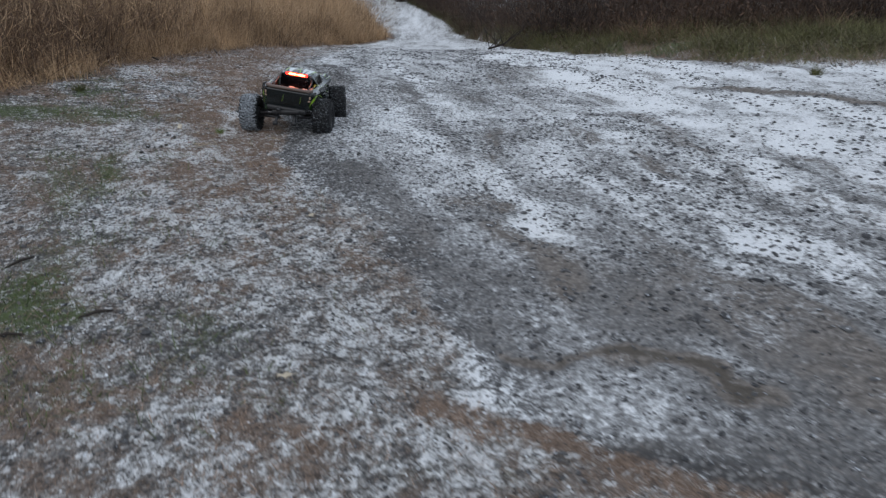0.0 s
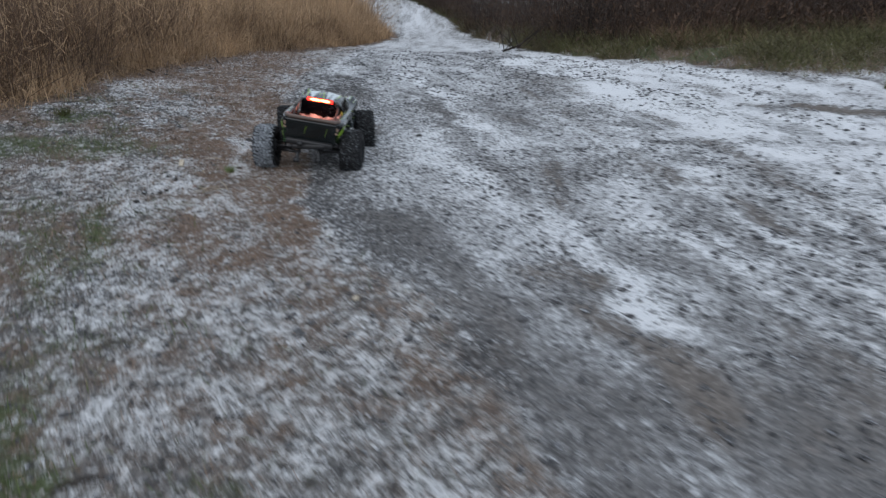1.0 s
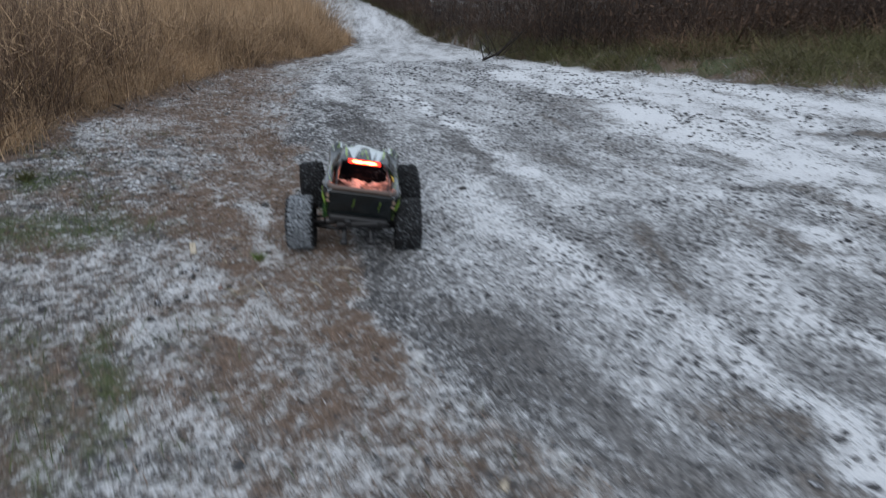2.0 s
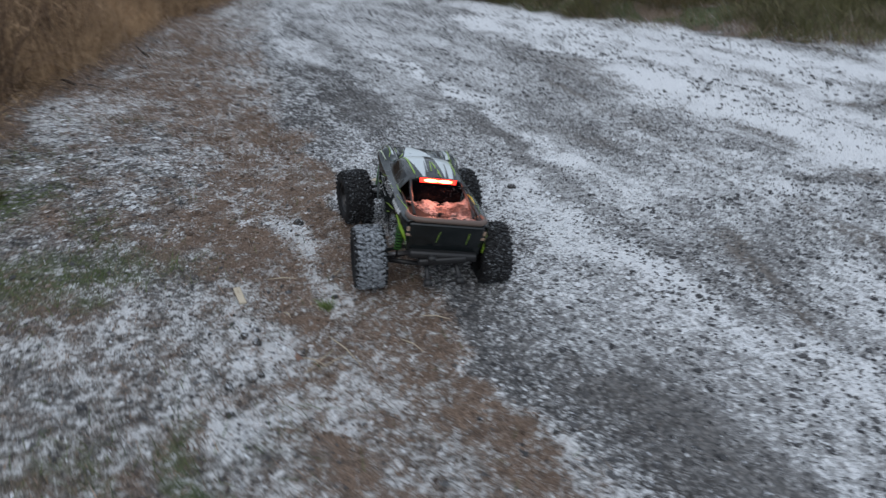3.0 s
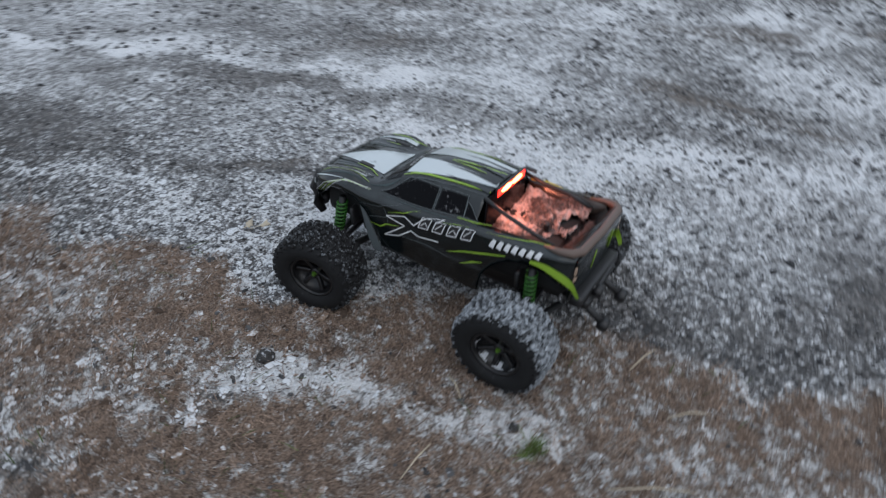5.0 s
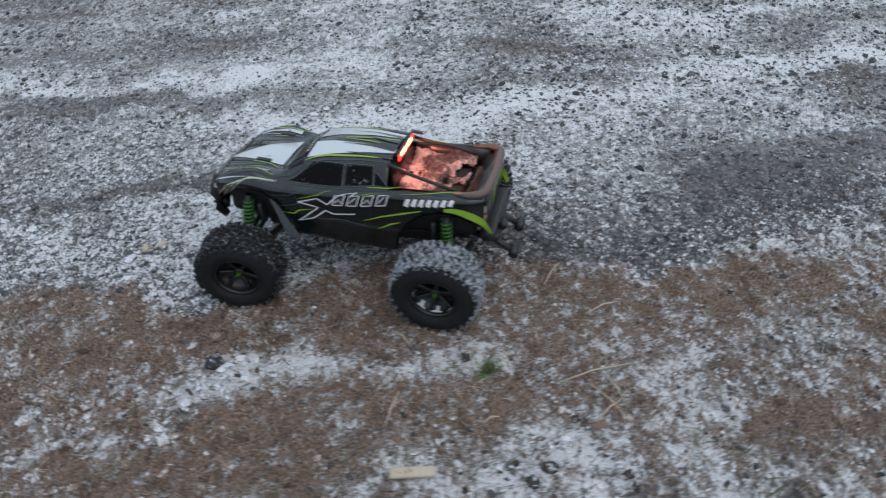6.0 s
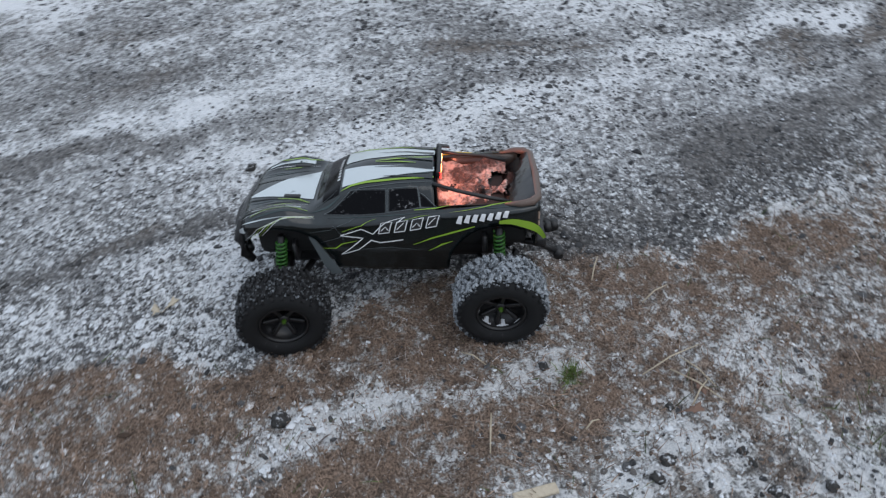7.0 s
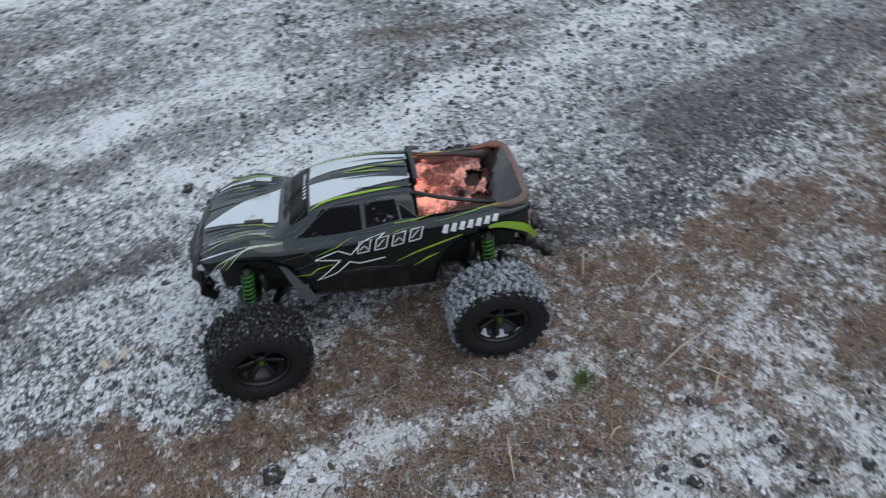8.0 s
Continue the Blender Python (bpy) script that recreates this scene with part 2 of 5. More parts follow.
    mud = np.maximum(mud, .8 * stroke(wx, wy, [(2.7, 5.5), (3.14, 5.08), (3.4, 4.5)], .11))
    mud = np.maximum(mud, .5 * stroke(wx, wy, [(1.0, 6.6), (1.15, 5.2), (1.3, 4.3), (1.6, 3.4)], .12))
    mud = np.maximum(mud, .3 * stroke(wx, wy, [(.7, 2.8), (.95, 2.55), (1.1, 2.2)], .2))
    mud = np.maximum(mud, .3 * stroke(wx, wy, [(.1, 3.0), (.3, 2.87), (.42, 2.55)], .10))
    mud = np.maximum(mud, .45 * stroke(wx, wy, [(-.11, 5.16), (-.2, 5.3)], .06))
    mud = np.maximum(mud, .38 * stroke(wx, wy, [(.4, 5.7), (.8, 5.45), (1.15, 5.6)], .15))
    mud = np.maximum(mud, .08 * step(-wy, -3.95, -3.3))
    mud = np.maximum(mud, (.18 + .32 * far_side) * (1 - verge) * step(vnoise(u, wy * .06, .20, 35) + .25 * (mottle - .5), .60, .78))
    snow_road -= .30 * mud
    snow_road -= .5 * stroke(wx, wy, [(2.7, 5.5), (3.14, 5.08), (3.4, 4.5)], .09)
    green = verge * step(edge - wx, .25, .7) * np.clip(.13 + .5 * (vnoise(x, y, .3, 26) - .5) + .3 * (vnoise(x, y, .09, 27) - .5), 0, 1)
    green = np.maximum(green, .45 * stroke(wx, wy, [(-1.41, 3.64), (-1.19, 3.27), (-1.03, 3.07), (-1.05, 2.9)], .12))
    green = np.maximum(green, .5 * stroke(wx, wy, [(-1.5, 4.78), (-1.38, 4.5), (-1.47, 4.3)], .14))
    green = np.maximum(green, .8 * stroke(wx, wy, [(-.85, 2.42), (-.85, 2.25), (-.7, 2.1)], .12))
    green = np.maximum(green, .6 * stroke(wx, wy, [(-1.95, 4.3), (-1.7, 4.4), (-1.35, 4.5)], .22))
    green = np.maximum(green, .7 * stroke(wx, wy, [(-1.75, 5.1), (-1.8, 4.86)], .14))
    green = np.maximum(green, .6 * stroke(wx, wy, [(-.97, 3.2), (-1.1, 3.6)], .09))
    beyond = y - np.interp(x, BANK_X, BANK_Y)
    bank = step(wy + .9 * (vnoise(x, y, .55, 36) - .5) + .5 * (vnoise(x, y, .15, 37) - .5), np.interp(wx, BANK_X, BANK_Y) - .2, np.interp(wx, BANK_X, BANK_Y) + .3) * (x > 0)
    patch = step(.6 * vnoise(x, y, .55, 71) + .4 * vnoise(x, y, .16, 72), .36, .62)
    green = np.maximum(green, bank * patch)
    brown = np.maximum(brown, .9 * bank * (1 - patch))
    snow = snow_verge * verge + snow_road * (1 - verge) - .35 * green
    snow = snow - .6 * bank - .12 * stroke(wx, wy, [(-.9, 7.9), (-.6, 7.2)], .3)
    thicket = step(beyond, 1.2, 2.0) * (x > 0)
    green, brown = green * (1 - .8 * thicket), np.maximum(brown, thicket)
    return np.clip(snow, 0, 1), brown, np.clip(mud, 0, 1), np.clip(green, 0, 1), verge, thicket


def thinness(x, y):
    """1 on the driven track, where the snow is only a thin even dust."""
    edge = np.interp(y, VERGE_Y, VERGE_X)
    start = .12 - .26 * step(-y, -4.5, -3.8)
    return step(x + .3 * (vnoise(x, y, .3, 19) - .5), edge + start, edge + start + .4 + .33 * step(y, 3.8, 4.5)) * (1 - .30 * vnoise(x, y, .5, 20))


def relief(x, y):
    """The ground's height with its small lumps and ruts."""
    u = x - np.interp(y, RUT_Y, RUT_X)
    z = ground_z(x, y) + .022 * (vnoise(x, y, .5, 21) - .5) + .014 * (vnoise(u, y * .12, .12, 22) - .5)
    return z + .012 * (vnoise(x, y, .09, 23) - .5) + .010 * (vnoise(x, y, .035, 24) - .5)


# ---- materials ----
def mat(name, colour=(.5, .5, .5), rough=.6, metal=0.0, spec=.5, coat=0.0):
    m = bpy.data.materials.new(name)
    m.use_nodes = True
    b = m.node_tree.nodes["Principled BSDF"]
    b.inputs["Base Color"].default_value = (*colour, 1)
    b.inputs["Roughness"].default_value = rough
    b.inputs["Metallic"].default_value = metal
    b.inputs["Specular IOR Level"].default_value = spec
    b.inputs["Coat Weight"].default_value = coat
    b.inputs["Coat Roughness"].default_value = .12
    return m


class Nodes:
    """A short hand for the nodes of one material."""

    def __init__(self, m):
        self.n, self.l = m.node_tree.nodes, m.node_tree.links
        self.bsdf = self.n["Principled BSDF"]

    def put(self, kind, **sockets):
        node = self.n.new(kind)
        for key, value in sockets.items():
            self.feed(node.inputs[key.replace("_", " ")], value)
        return node

    def feed(self, socket, value):
        if isinstance(value, bpy.types.NodeSocket):
            self.l.new(value, socket)
        else:
            socket.default_value = value

    def noise(self, vec, scale, detail=3.0, rough=.55):
        return self.put("ShaderNodeTexNoise", Vector=vec, Scale=scale, Detail=detail, Roughness=rough).outputs["Fac"]

    def maths(self, op, a, b=0.0, clamp=False):
        node = self.n.new("ShaderNodeMath")
        node.operation, node.use_clamp = op, clamp
        self.feed(node.inputs[0], a)
        self.feed(node.inputs[1], b)
        return node.outputs[0]

    def ramp(self, value, a, b, lo=0.0, hi=1.0):
        node = self.n.new("ShaderNodeMapRange")
        node.interpolation_type = "SMOOTHSTEP"
        for key, v in zip(("Value", "From Min", "From Max", "To Min", "To Max"), (value, a, b, lo, hi)):
            self.feed(node.inputs[key], v)
        return node.outputs[0]

    def mix(self, fac, a, b):
        node = self.n.new("ShaderNodeMix")
        node.data_type = "RGBA"
        self.feed(node.inputs["Factor"], fac)
        for key, v in (("A", a), ("B", b)):
            self.feed(node.inputs[key], v if isinstance(v, bpy.types.NodeSocket) else (*v, 1))
        return node.outputs["Result"]

    def bump(self, height, strength, distance):
        out = self.put("ShaderNodeBump", Height=height, Strength=strength, Distance=distance).outputs["Normal"]
        self.l.new(out, self.bsdf.inputs["Normal"])


def ground_material():
    m = mat("frosted_ground", rough=.9, spec=.25)
    k = Nodes(m)
    pos = k.put("ShaderNodeNewGeometry").outputs["Position"]

    def held(name):
        node = k.n.new("ShaderNodeAttribute")
        node.attribute_name = name
        return node.outputs["Fac"]

    grain, fine, coarse = k.noise(pos, 55, 4, .62), k.noise(pos, 190, 3, .6), k.noise(pos, 9, 4)
    cells = k.put("ShaderNodeTexVoronoi", Vector=pos, Scale=75.0)
    cell = k.put("ShaderNodeSeparateColor", Color=cells.outputs["Color"]).outputs[0]
    stones = k.mix(k.ramp(cell, .1, .95), (.085, .085, .088), (.26, .255, .25))
    stones = k.mix(k.ramp(cells.outputs["Distance"], .25, .75), stones, (.055, .054, .054))
    straw = k.mix(k.ramp(fine, .32, .7), (.058, .040, .032), (.345, .248, .187))
    straw = k.mix(k.ramp(grain, .35, .7, 0, .6), straw, (.175, .122, .09))
    clay = k.mix(k.ramp(grain, .3, .75), (.112, .099, .088), (.275, .245, .22))
    clay = k.mix(k.ramp(held("mud"), .68, .92, 0, .8), clay, (.082, .070, .056))
    leaf = k.mix(k.ramp(fine, .3, .75), (.042, .058, .025), (.14, .17, .075))
    tangle = k.maths("ADD", k.maths("MULTIPLY", k.maths("SUBTRACT", grain, .5), 1.7), k.maths("MULTIPLY", k.maths("SUBTRACT", fine, .5), .8))
    thin = held("thin")
    stones = k.mix(k.maths("MULTIPLY", thin, k.ramp(grain, .3, .7, .25, .75)), stones, (.252, .25, .247))
    base = k.mix(k.ramp(k.maths("ADD", held("brown"), tangle), .02, .70), stones, straw)
    # ground colour under the brush, much darker than the straw
    undergrowth = k.mix(fine, (.012, .010, .008), (.055, .04, .03))
    base = k.mix(held("thicket"), base, undergrowth)
    base = k.mix(k.ramp(k.maths("ADD", held("mud"), k.maths("MULTIPLY", k.maths("SUBTRACT", coarse, .5), .5)), .2, .6), base, clay)
    base = k.mix(k.ramp(k.maths("ADD", held("green"), k.maths("MULTIPLY", k.maths("SUBTRACT", grain, .5), .9)), .25, .65), base, leaf)
    # snow lies in grains and crumbs and leaves the stones bare
    mass = k.maths("ADD", k.maths("MULTIPLY", k.maths("SUBTRACT", grain, .5), 2.3), k.maths("MULTIPLY", k.maths("SUBTRACT", fine, .5), 1.3))
    mass = k.maths("ADD", mass, k.maths("MULTIPLY", k.maths("SUBTRACT", k.noise(pos, 26, 2), .5), 1.1))
    mass = k.maths("ADD", mass, k.maths("MULTIPLY", cells.outputs["Distance"], -.25))
    mass = k.maths("MULTIPLY", mass, k.maths("SUBTRACT", 1.0, k.maths("MULTIPLY", thin, .36)))
    cover = k.ramp(k.maths("ADD", mass, held("snow")), .17, k.maths("ADD", k.maths("MULTIPLY", held("verge"), .14), k.maths("ADD", .44, k.maths("MULTIPLY", thin, .20))))
    frost = k.ramp(k.maths("ADD", k.maths("MULTIPLY", mass, .7), held("snow")), -.05, .55, 0, k.maths("ADD", k.maths("MULTIPLY", held("verge"), .12), k.maths("ADD", .30, k.maths("MULTIPLY", thin, .24))))
    frost = k.maths("MULTIPLY", frost, k.ramp(held("mud"), .25, .75, 1.0, .35))
    base = k.mix(frost, base, k.mix(held("verge"), (.64, .648, .662), (.60, .585, .545)))
    clump = k.noise(pos, 28, 3)
    base = k.mix(k.ramp(clump, .52, .66, 0, k.maths("SUBTRACT", .5, k.maths("MULTIPLY", thin, .32))), base, (.045, .036, .030))
    white = k.mix(k.ramp(fine, .3, .7), (.655, .675, .70), (.905, .92, .93))
    cover = k.maths("MULTIPLY", cover, k.maths("SUBTRACT", 1.0, k.maths("MULTIPLY", held("verge"), .30)))
    k.l.new(k.mix(cover, base, white), k.bsdf.inputs["Base Color"])
    height = k.maths("ADD", k.maths("MULTIPLY", grain, .7), k.maths("MULTIPLY", fine, .4))
    height = k.maths("ADD", height, k.maths("MULTIPLY", cover, .25))
    k.bump(height, 1.0, .018)
    return m


def blade_material(name, dark, light, rough=.75, across=3.0, frosted=0.0):
    m = mat(name, rough=rough, spec=.3)
    k = Nodes(m)
    geo = k.put("ShaderNodeNewGeometry")
    patch = k.noise(geo.outputs["Position"], across, 2)
    fac = k.maths("ADD", k.maths("MULTIPLY", geo.outputs["Random Per Island"], .6), k.maths("MULTIPLY", k.maths("SUBTRACT", patch, .38), 1.3), True)
    colour = k.mix(fac, dark, light)
    if frosted:
        rime = k.noise(geo.outputs["Position"], 40, 3)
        colour = k.mix(k.ramp(k.maths("ADD", rime, k.maths("MULTIPLY", geo.outputs["Random Per Island"], .5)), 1.0 - frosted, 1.15 - frosted), colour, (.62, .63, .65))
    k.l.new(colour, k.bsdf.inputs["Base Color"])
    return m


def lump_material(name, dark, light, frost=0.0):
    m = mat(name, rough=.88, spec=.3)
    k = Nodes(m)
    geo = k.put("ShaderNodeNewGeometry")
    grain = k.noise(geo.outputs["Position"], 160, 4)
    fac = k.maths("ADD", k.maths("MULTIPLY", geo.outputs["Random Per Island"], .7), k.maths("MULTIPLY", k.maths("SUBTRACT", grain, .4), .9), True)
    colour = k.mix(fac, dark, light)
    if frost:
        up = k.put("ShaderNodeSeparateXYZ", Vector=geo.outputs["Normal"]).outputs["Z"]
        dust = k.ramp(k.maths("ADD", k.maths("MULTIPLY", up, .45), k.noise(geo.outputs["Position"], 85, 4)), 1.02 - frost, 1.2 - frost)
        colour = k.mix(dust, colour, (.72, .75, .79))
    k.l.new(colour, k.bsdf.inputs["Base Color"])
    k.bump(grain, .7, .004)
    return m


def frosted_material(name):
    """Lumps of soil and stone, brown or grey by the ground under them, white on top where snow lies."""
    m = mat(name, rough=.9, spec=.25)
    k = Nodes(m)
    geo = k.put("ShaderNodeNewGeometry")
    held = {}
    for key in ("snow", "brown"):
        node = k.n.new("ShaderNodeAttribute")
        node.attribute_name = key
        held[key] = node.outputs["Fac"]
    grain, luck = k.noise(geo.outputs["Position"], 170, 4), geo.outputs["Random Per Island"]
    stone = k.mix(luck, (.045, .046, .048), (.25, .245, .24))
    earth = k.mix(luck, (.06, .042, .032), (.27, .195, .145))
    colour = k.mix(k.ramp(held["brown"], .2, .6), stone, earth)
    up = k.put("ShaderNodeSeparateXYZ", Vector=geo.outputs["Normal"]).outputs["Z"]
    dust = k.maths("ADD", k.maths("MULTIPLY", up, .55), k.maths("MULTIPLY", k.maths("SUBTRACT", grain, .5), 1.3))
    dust = k.maths("ADD", dust, k.maths("ADD", k.maths("MULTIPLY", held["snow"], .9), k.maths("MULTIPLY", luck, .3)))
    colour = k.mix(k.ramp(dust, .74, 1.18, 0, .88), colour, (.74, .77, .80))
    k.l.new(colour, k.bsdf.inputs["Base Color"])
    k.bump(grain, .6, .004)
    return m


def worn_material(name, colour, dust, rough, amount, scale=60.0, spec=.5, coat=0.0, metal=0.0, wave=0.0, settle=0.0, sheen=0.0):
    """A made surface with dust or frost lying on it in specks and smears; sheen paints reflected sky on its tops."""
    m = mat(name, colour, rough, metal, spec, coat)
    k = Nodes(m)
    pos = k.put("ShaderNodeTexCoord").outputs["Object"]
    speck, smear = k.noise(pos, scale, 5, .65), k.noise(pos, scale * .15, 3)
    fac = k.ramp(k.maths("ADD", speck, k.maths("MULTIPLY", k.maths("SUBTRACT", smear, .5), .6)), .78 - amount, .98 - amount)
    if settle:
        up = k.put("ShaderNodeSeparateXYZ", Vector=k.put("ShaderNodeNewGeometry").outputs["Normal"]).outputs["Z"]
        fac = k.maths("MULTIPLY", fac, k.ramp(up, .05, .75, 1 - settle, 1.0))
        # painted sky reflection: paler colour the more a face points up
        if sheen:
            top_sheen = k.maths("MULTIPLY", k.ramp(up, .30, .95, 0, sheen), k.ramp(smear, .3, .7, .55, 1.3))
            fac = k.maths("MAXIMUM", fac, top_sheen)
    k.l.new(k.mix(fac, colour, dust), k.bsdf.inputs["Base Color"])
    k.l.new(k.ramp(fac, .15, 1, rough, .85), k.bsdf.inputs["Roughness"])
    dents = k.maths("MULTIPLY", k.noise(pos, 13, 2), wave)
    k.bump(k.maths("ADD", k.maths("MULTIPLY", speck, .15), dents), 1.0, .002)
    return m


def crumpled_material(name):
    """Thin sheet, creased all over, its dark coat rubbed pale along the creases."""
    m = mat(name, rough=.33, spec=.6)
    k = Nodes(m)
    pos = k.put("ShaderNodeTexCoord").outputs["Object"]
    ridge = k.maths("MULTIPLY", k.maths("ABSOLUTE", k.maths("SUBTRACT", k.noise(pos, 62, 4, .6), .5)), 4.0, True)
    large, fine = k.noise(pos, 19, 3), k.noise(pos, 240, 3)
    rubbed = k.maths("ADD", k.maths("SUBTRACT", k.ramp(large, .40, .66), k.maths("MULTIPLY", ridge, .9)), k.maths("MULTIPLY", k.maths("SUBTRACT", fine, .5), .9))
    colour = k.mix(k.ramp(rubbed, -.30, .85), (.060, .042, .038), (.62, .50, .46))
    k.l.new(colour, k.bsdf.inputs["Base Color"])
    k.bump(k.maths("ADD", ridge, k.maths("MULTIPLY", fine, .5)), 1.0, .006)
    return m


def tread_material(name, frost):
    """Rubber lugs with frost packed on their tops and in the gaps between them."""
    m = mat(name, rough=.8, spec=.3)
    k = Nodes(m)
    pos = k.put("ShaderNodeTexCoord").outputs["Object"]
    split = k.put("ShaderNodeSeparateXYZ", Vector=pos)
    radius = k.maths("SQRT", k.maths("ADD", k.maths("MULTIPLY", split.outputs["Y"], split.outputs["Y"]), k.maths("MULTIPLY", split.outputs["Z"], split.outputs["Z"])))
    fine, patch = k.noise(pos, 210, 4, .6), k.noise(pos, 38, 3)
    tops = k.ramp(radius, .0955, .1015, 0, .05)
    fac = k.maths("ADD", tops, k.maths("ADD", k.maths("MULTIPLY", fine, .85), k.maths("MULTIPLY", patch, .30)))
    fac = k.maths("MULTIPLY", k.ramp(fac, .54 - frost, .80 - frost, 0, .85), k.ramp(radius, .0935, .0965))
    k.l.new(k.mix(fac, (.014, .014, .015), (.36, .39, .42)), k.bsdf.inputs["Base Color"])
    k.bump(fine, .5, .004)
    return m


def glow_material(name, colour, strength):
    m = mat(name, (.8, .1, .05), .3)
    b = m.node_tree.nodes["Principled BSDF"]
    b.inputs["Emission Color"].default_value = (*colour, 1)
    b.inputs["Emission Strength"].default_value = strength
    return m


GROUND = ground_material()
STRAW = blade_material("matted_straw", (.064, .042, .032), (.43, .306, .226), across=9.0, frosted=.06)
GREEN = blade_material("green_grass", (.036, .038, .017), (.205, .200, .080), across=1.1)
VERGE_GREEN = blade_material("verge_grass", (.03, .05, .015), (.13, .17, .055), across=4.0)
TALL = blade_material("tall_dry_grass", (.052, .027, .015), (.78, .535, .315), across=1.3)
TALL_DARK = blade_material("dark_dry_weeds", (.036, .022, .016), (.205, .128, .080), across=1.5)
TWIGS = blade_material("bare_brush", (.009, .006, .005), (.095, .060, .042), across=.7)
RANK = blade_material("rank_grass", (.030, .030, .014), (.21, .185, .085), across=.9)
TUSSOCK = blade_material("dead_tussock", (.035, .022, .015), (.27, .165, .10), across=1.2)
DEAD_LEAF = blade_material("dead_leaves", (.03, .018, .012), (.13, .075, .046), across=1.5)
GRAVEL = lump_material("gravel", (.026, .027, .030), (.128, .128, .130), .05)
FROSTED = frosted_material("frosted_crumbs")
CLOD = lump_material("dark_clod", (.022, .022, .023), (.075, .072, .068), .12)
CRUMB = lump_material("snow_crumb", (.62, .65, .69), (.85, .87, .89))
BARK = lump_material("bark", (.02, .016, .014), (.06, .048, .04))
PALE_WOOD = lump_material("pale_wood", (.42, .35, .26), (.62, .55, .43))
OAK_LEAF = lump_material("oak_leaf", (.17, .10, .075), (.26, .17, .13))
PAINT = worn_material("black_paint", (.0048, .0072, .0078), (.115, .145, .155), .09, .07, 110, spec=.58, wave=1.9, settle=.55, sheen=.13)
SILVER = worn_material("silver_film", (.62, .67, .68), (.30, .34, .35), .30, .15, 42, metal=.55, wave=1.5)
TEAL = worn_material("teal_streak", (.032, .052, .054), (.12, .14, .15), .2, .08, 60)
LIME = worn_material("lime_film", (.235, .39, .035), (.2, .22, .17), .3, .04, 90)
HUB = worn_material("green_hub", (.06, .14, .014), (.05, .06, .05), .3, .05, 90)
WHITE = worn_material("white_film", (.72, .73, .74), (.35, .35, .36), .35, .04, 90)
AMBER = worn_material("amber_film", (.80, .58, .06), (.3, .2, .1), .35, .04, 90)
LENS = worn_material("dusty_lens", (.30, .21, .15), (.36, .33, .31), .35, .12, 90)
GLASS = worn_material("smoked_window", (.002, .002, .003), (.30, .30, .31), .09, .165, 160, spec=.10)
TRIM = worn_material("black_plastic", (.014, .014, .015), (.22, .22, .23), .45, .06, 80)
# near-black colour for the boxes that stand in for shade in the truck
SHADE_BLACK = mat("shade_black", (.006, .006, .006), .8)
GREY = worn_material("grey_plastic", (.085, .10, .105), (.26, .27, .28), .5, .05, 60)
LINER = crumpled_material("scuffed_liner")
BED_WALL = worn_material("brown_bed_wall", (.034, .023, .018), (.12, .088, .070), .25, .10, 40)
GLOSS = worn_material("gloss_black", (.004, .005, .006), (.10, .11, .12), .16, .06, 60, spec=.6, wave=3.0)
RAIL = worn_material("dusty_rail", (.12, .085, .07), (.30, .23, .20), .5, .12, 50)
RUBBER = worn_material("tyre_rubber", (.011, .0115, .0125), (.075, .077, .08), .75, .1, 60, spec=.3)
TREAD = tread_material("tread_rubber", -.13)
TREAD_SNOW = tread_material("snowy_tread", .10)
CAKE = lump_material("packed_snow", (.012, .014, .017), (.50, .54, .58))
SLUSH = lump_material("frozen_slush", (.008, .008, .009), (.24, .26, .28))
RIM = worn_material("rim_plastic", (.010, .010, .011), (.14, .145, .15), .34, .08, 35)
SPRING = mat("green_spring", (.03, .125, .018), .4, 0, .5)
STEEL = worn_material("dull_steel", (.20, .20, .21), (.1, .1, .1), .4, .1, 80, metal=.8)
LED = glow_material("led_lens", (1.0, .34, .10), 14.0)
LED_RIM = glow_material("red_lens", (1.0, .02, .015), 4.0)


# ---- building tools ----
def part(name, bm, material, parent=None, label="", m=None, smooth=True):
    """One mesh object, at pose m under its parent."""
    mesh = bpy.data.meshes.new(name)
    bmesh.ops.recalc_face_normals(bm, faces=bm.faces[:])
    bm.to_mesh(mesh)
    bm.free()
    mesh.materials.append(material)
    for p in mesh.polygons:
        p.use_smooth = smooth
    ob = new(name, mesh)
    if parent:
        ob.parent = parent
    if m:
        ob.matrix_basis = m
    if label:
        ob["label"] = label
    return ob


def raw(name, verts, faces, material, label, category, kind="stuff", smooth=True):
    """One large mesh from arrays of points and of faces, all with the same number of corners."""
    mesh = bpy.data.meshes.new(name)
    verts, faces = np.asarray(verts, np.float32), np.asarray(faces, np.int32)
    n = faces.shape[1]
    mesh.vertices.add(len(verts))
    mesh.vertices.foreach_set("co", verts.ravel())
    mesh.loops.add(faces.size)
    mesh.loops.foreach_set("vertex_index", faces.ravel())
    mesh.polygons.add(len(faces))
    mesh.polygons.foreach_set("loop_start", np.arange(0, faces.size, n, dtype=np.int32))
    mesh.polygons.foreach_set("loop_total", np.full(len(faces), n, np.int32))
    mesh.polygons.foreach_set("use_smooth", np.full(len(faces), smooth))
    mesh.update(calc_edges=True)
    mesh.materials.append(material)
    return tagged(new(name, mesh), label, category, "", kind)


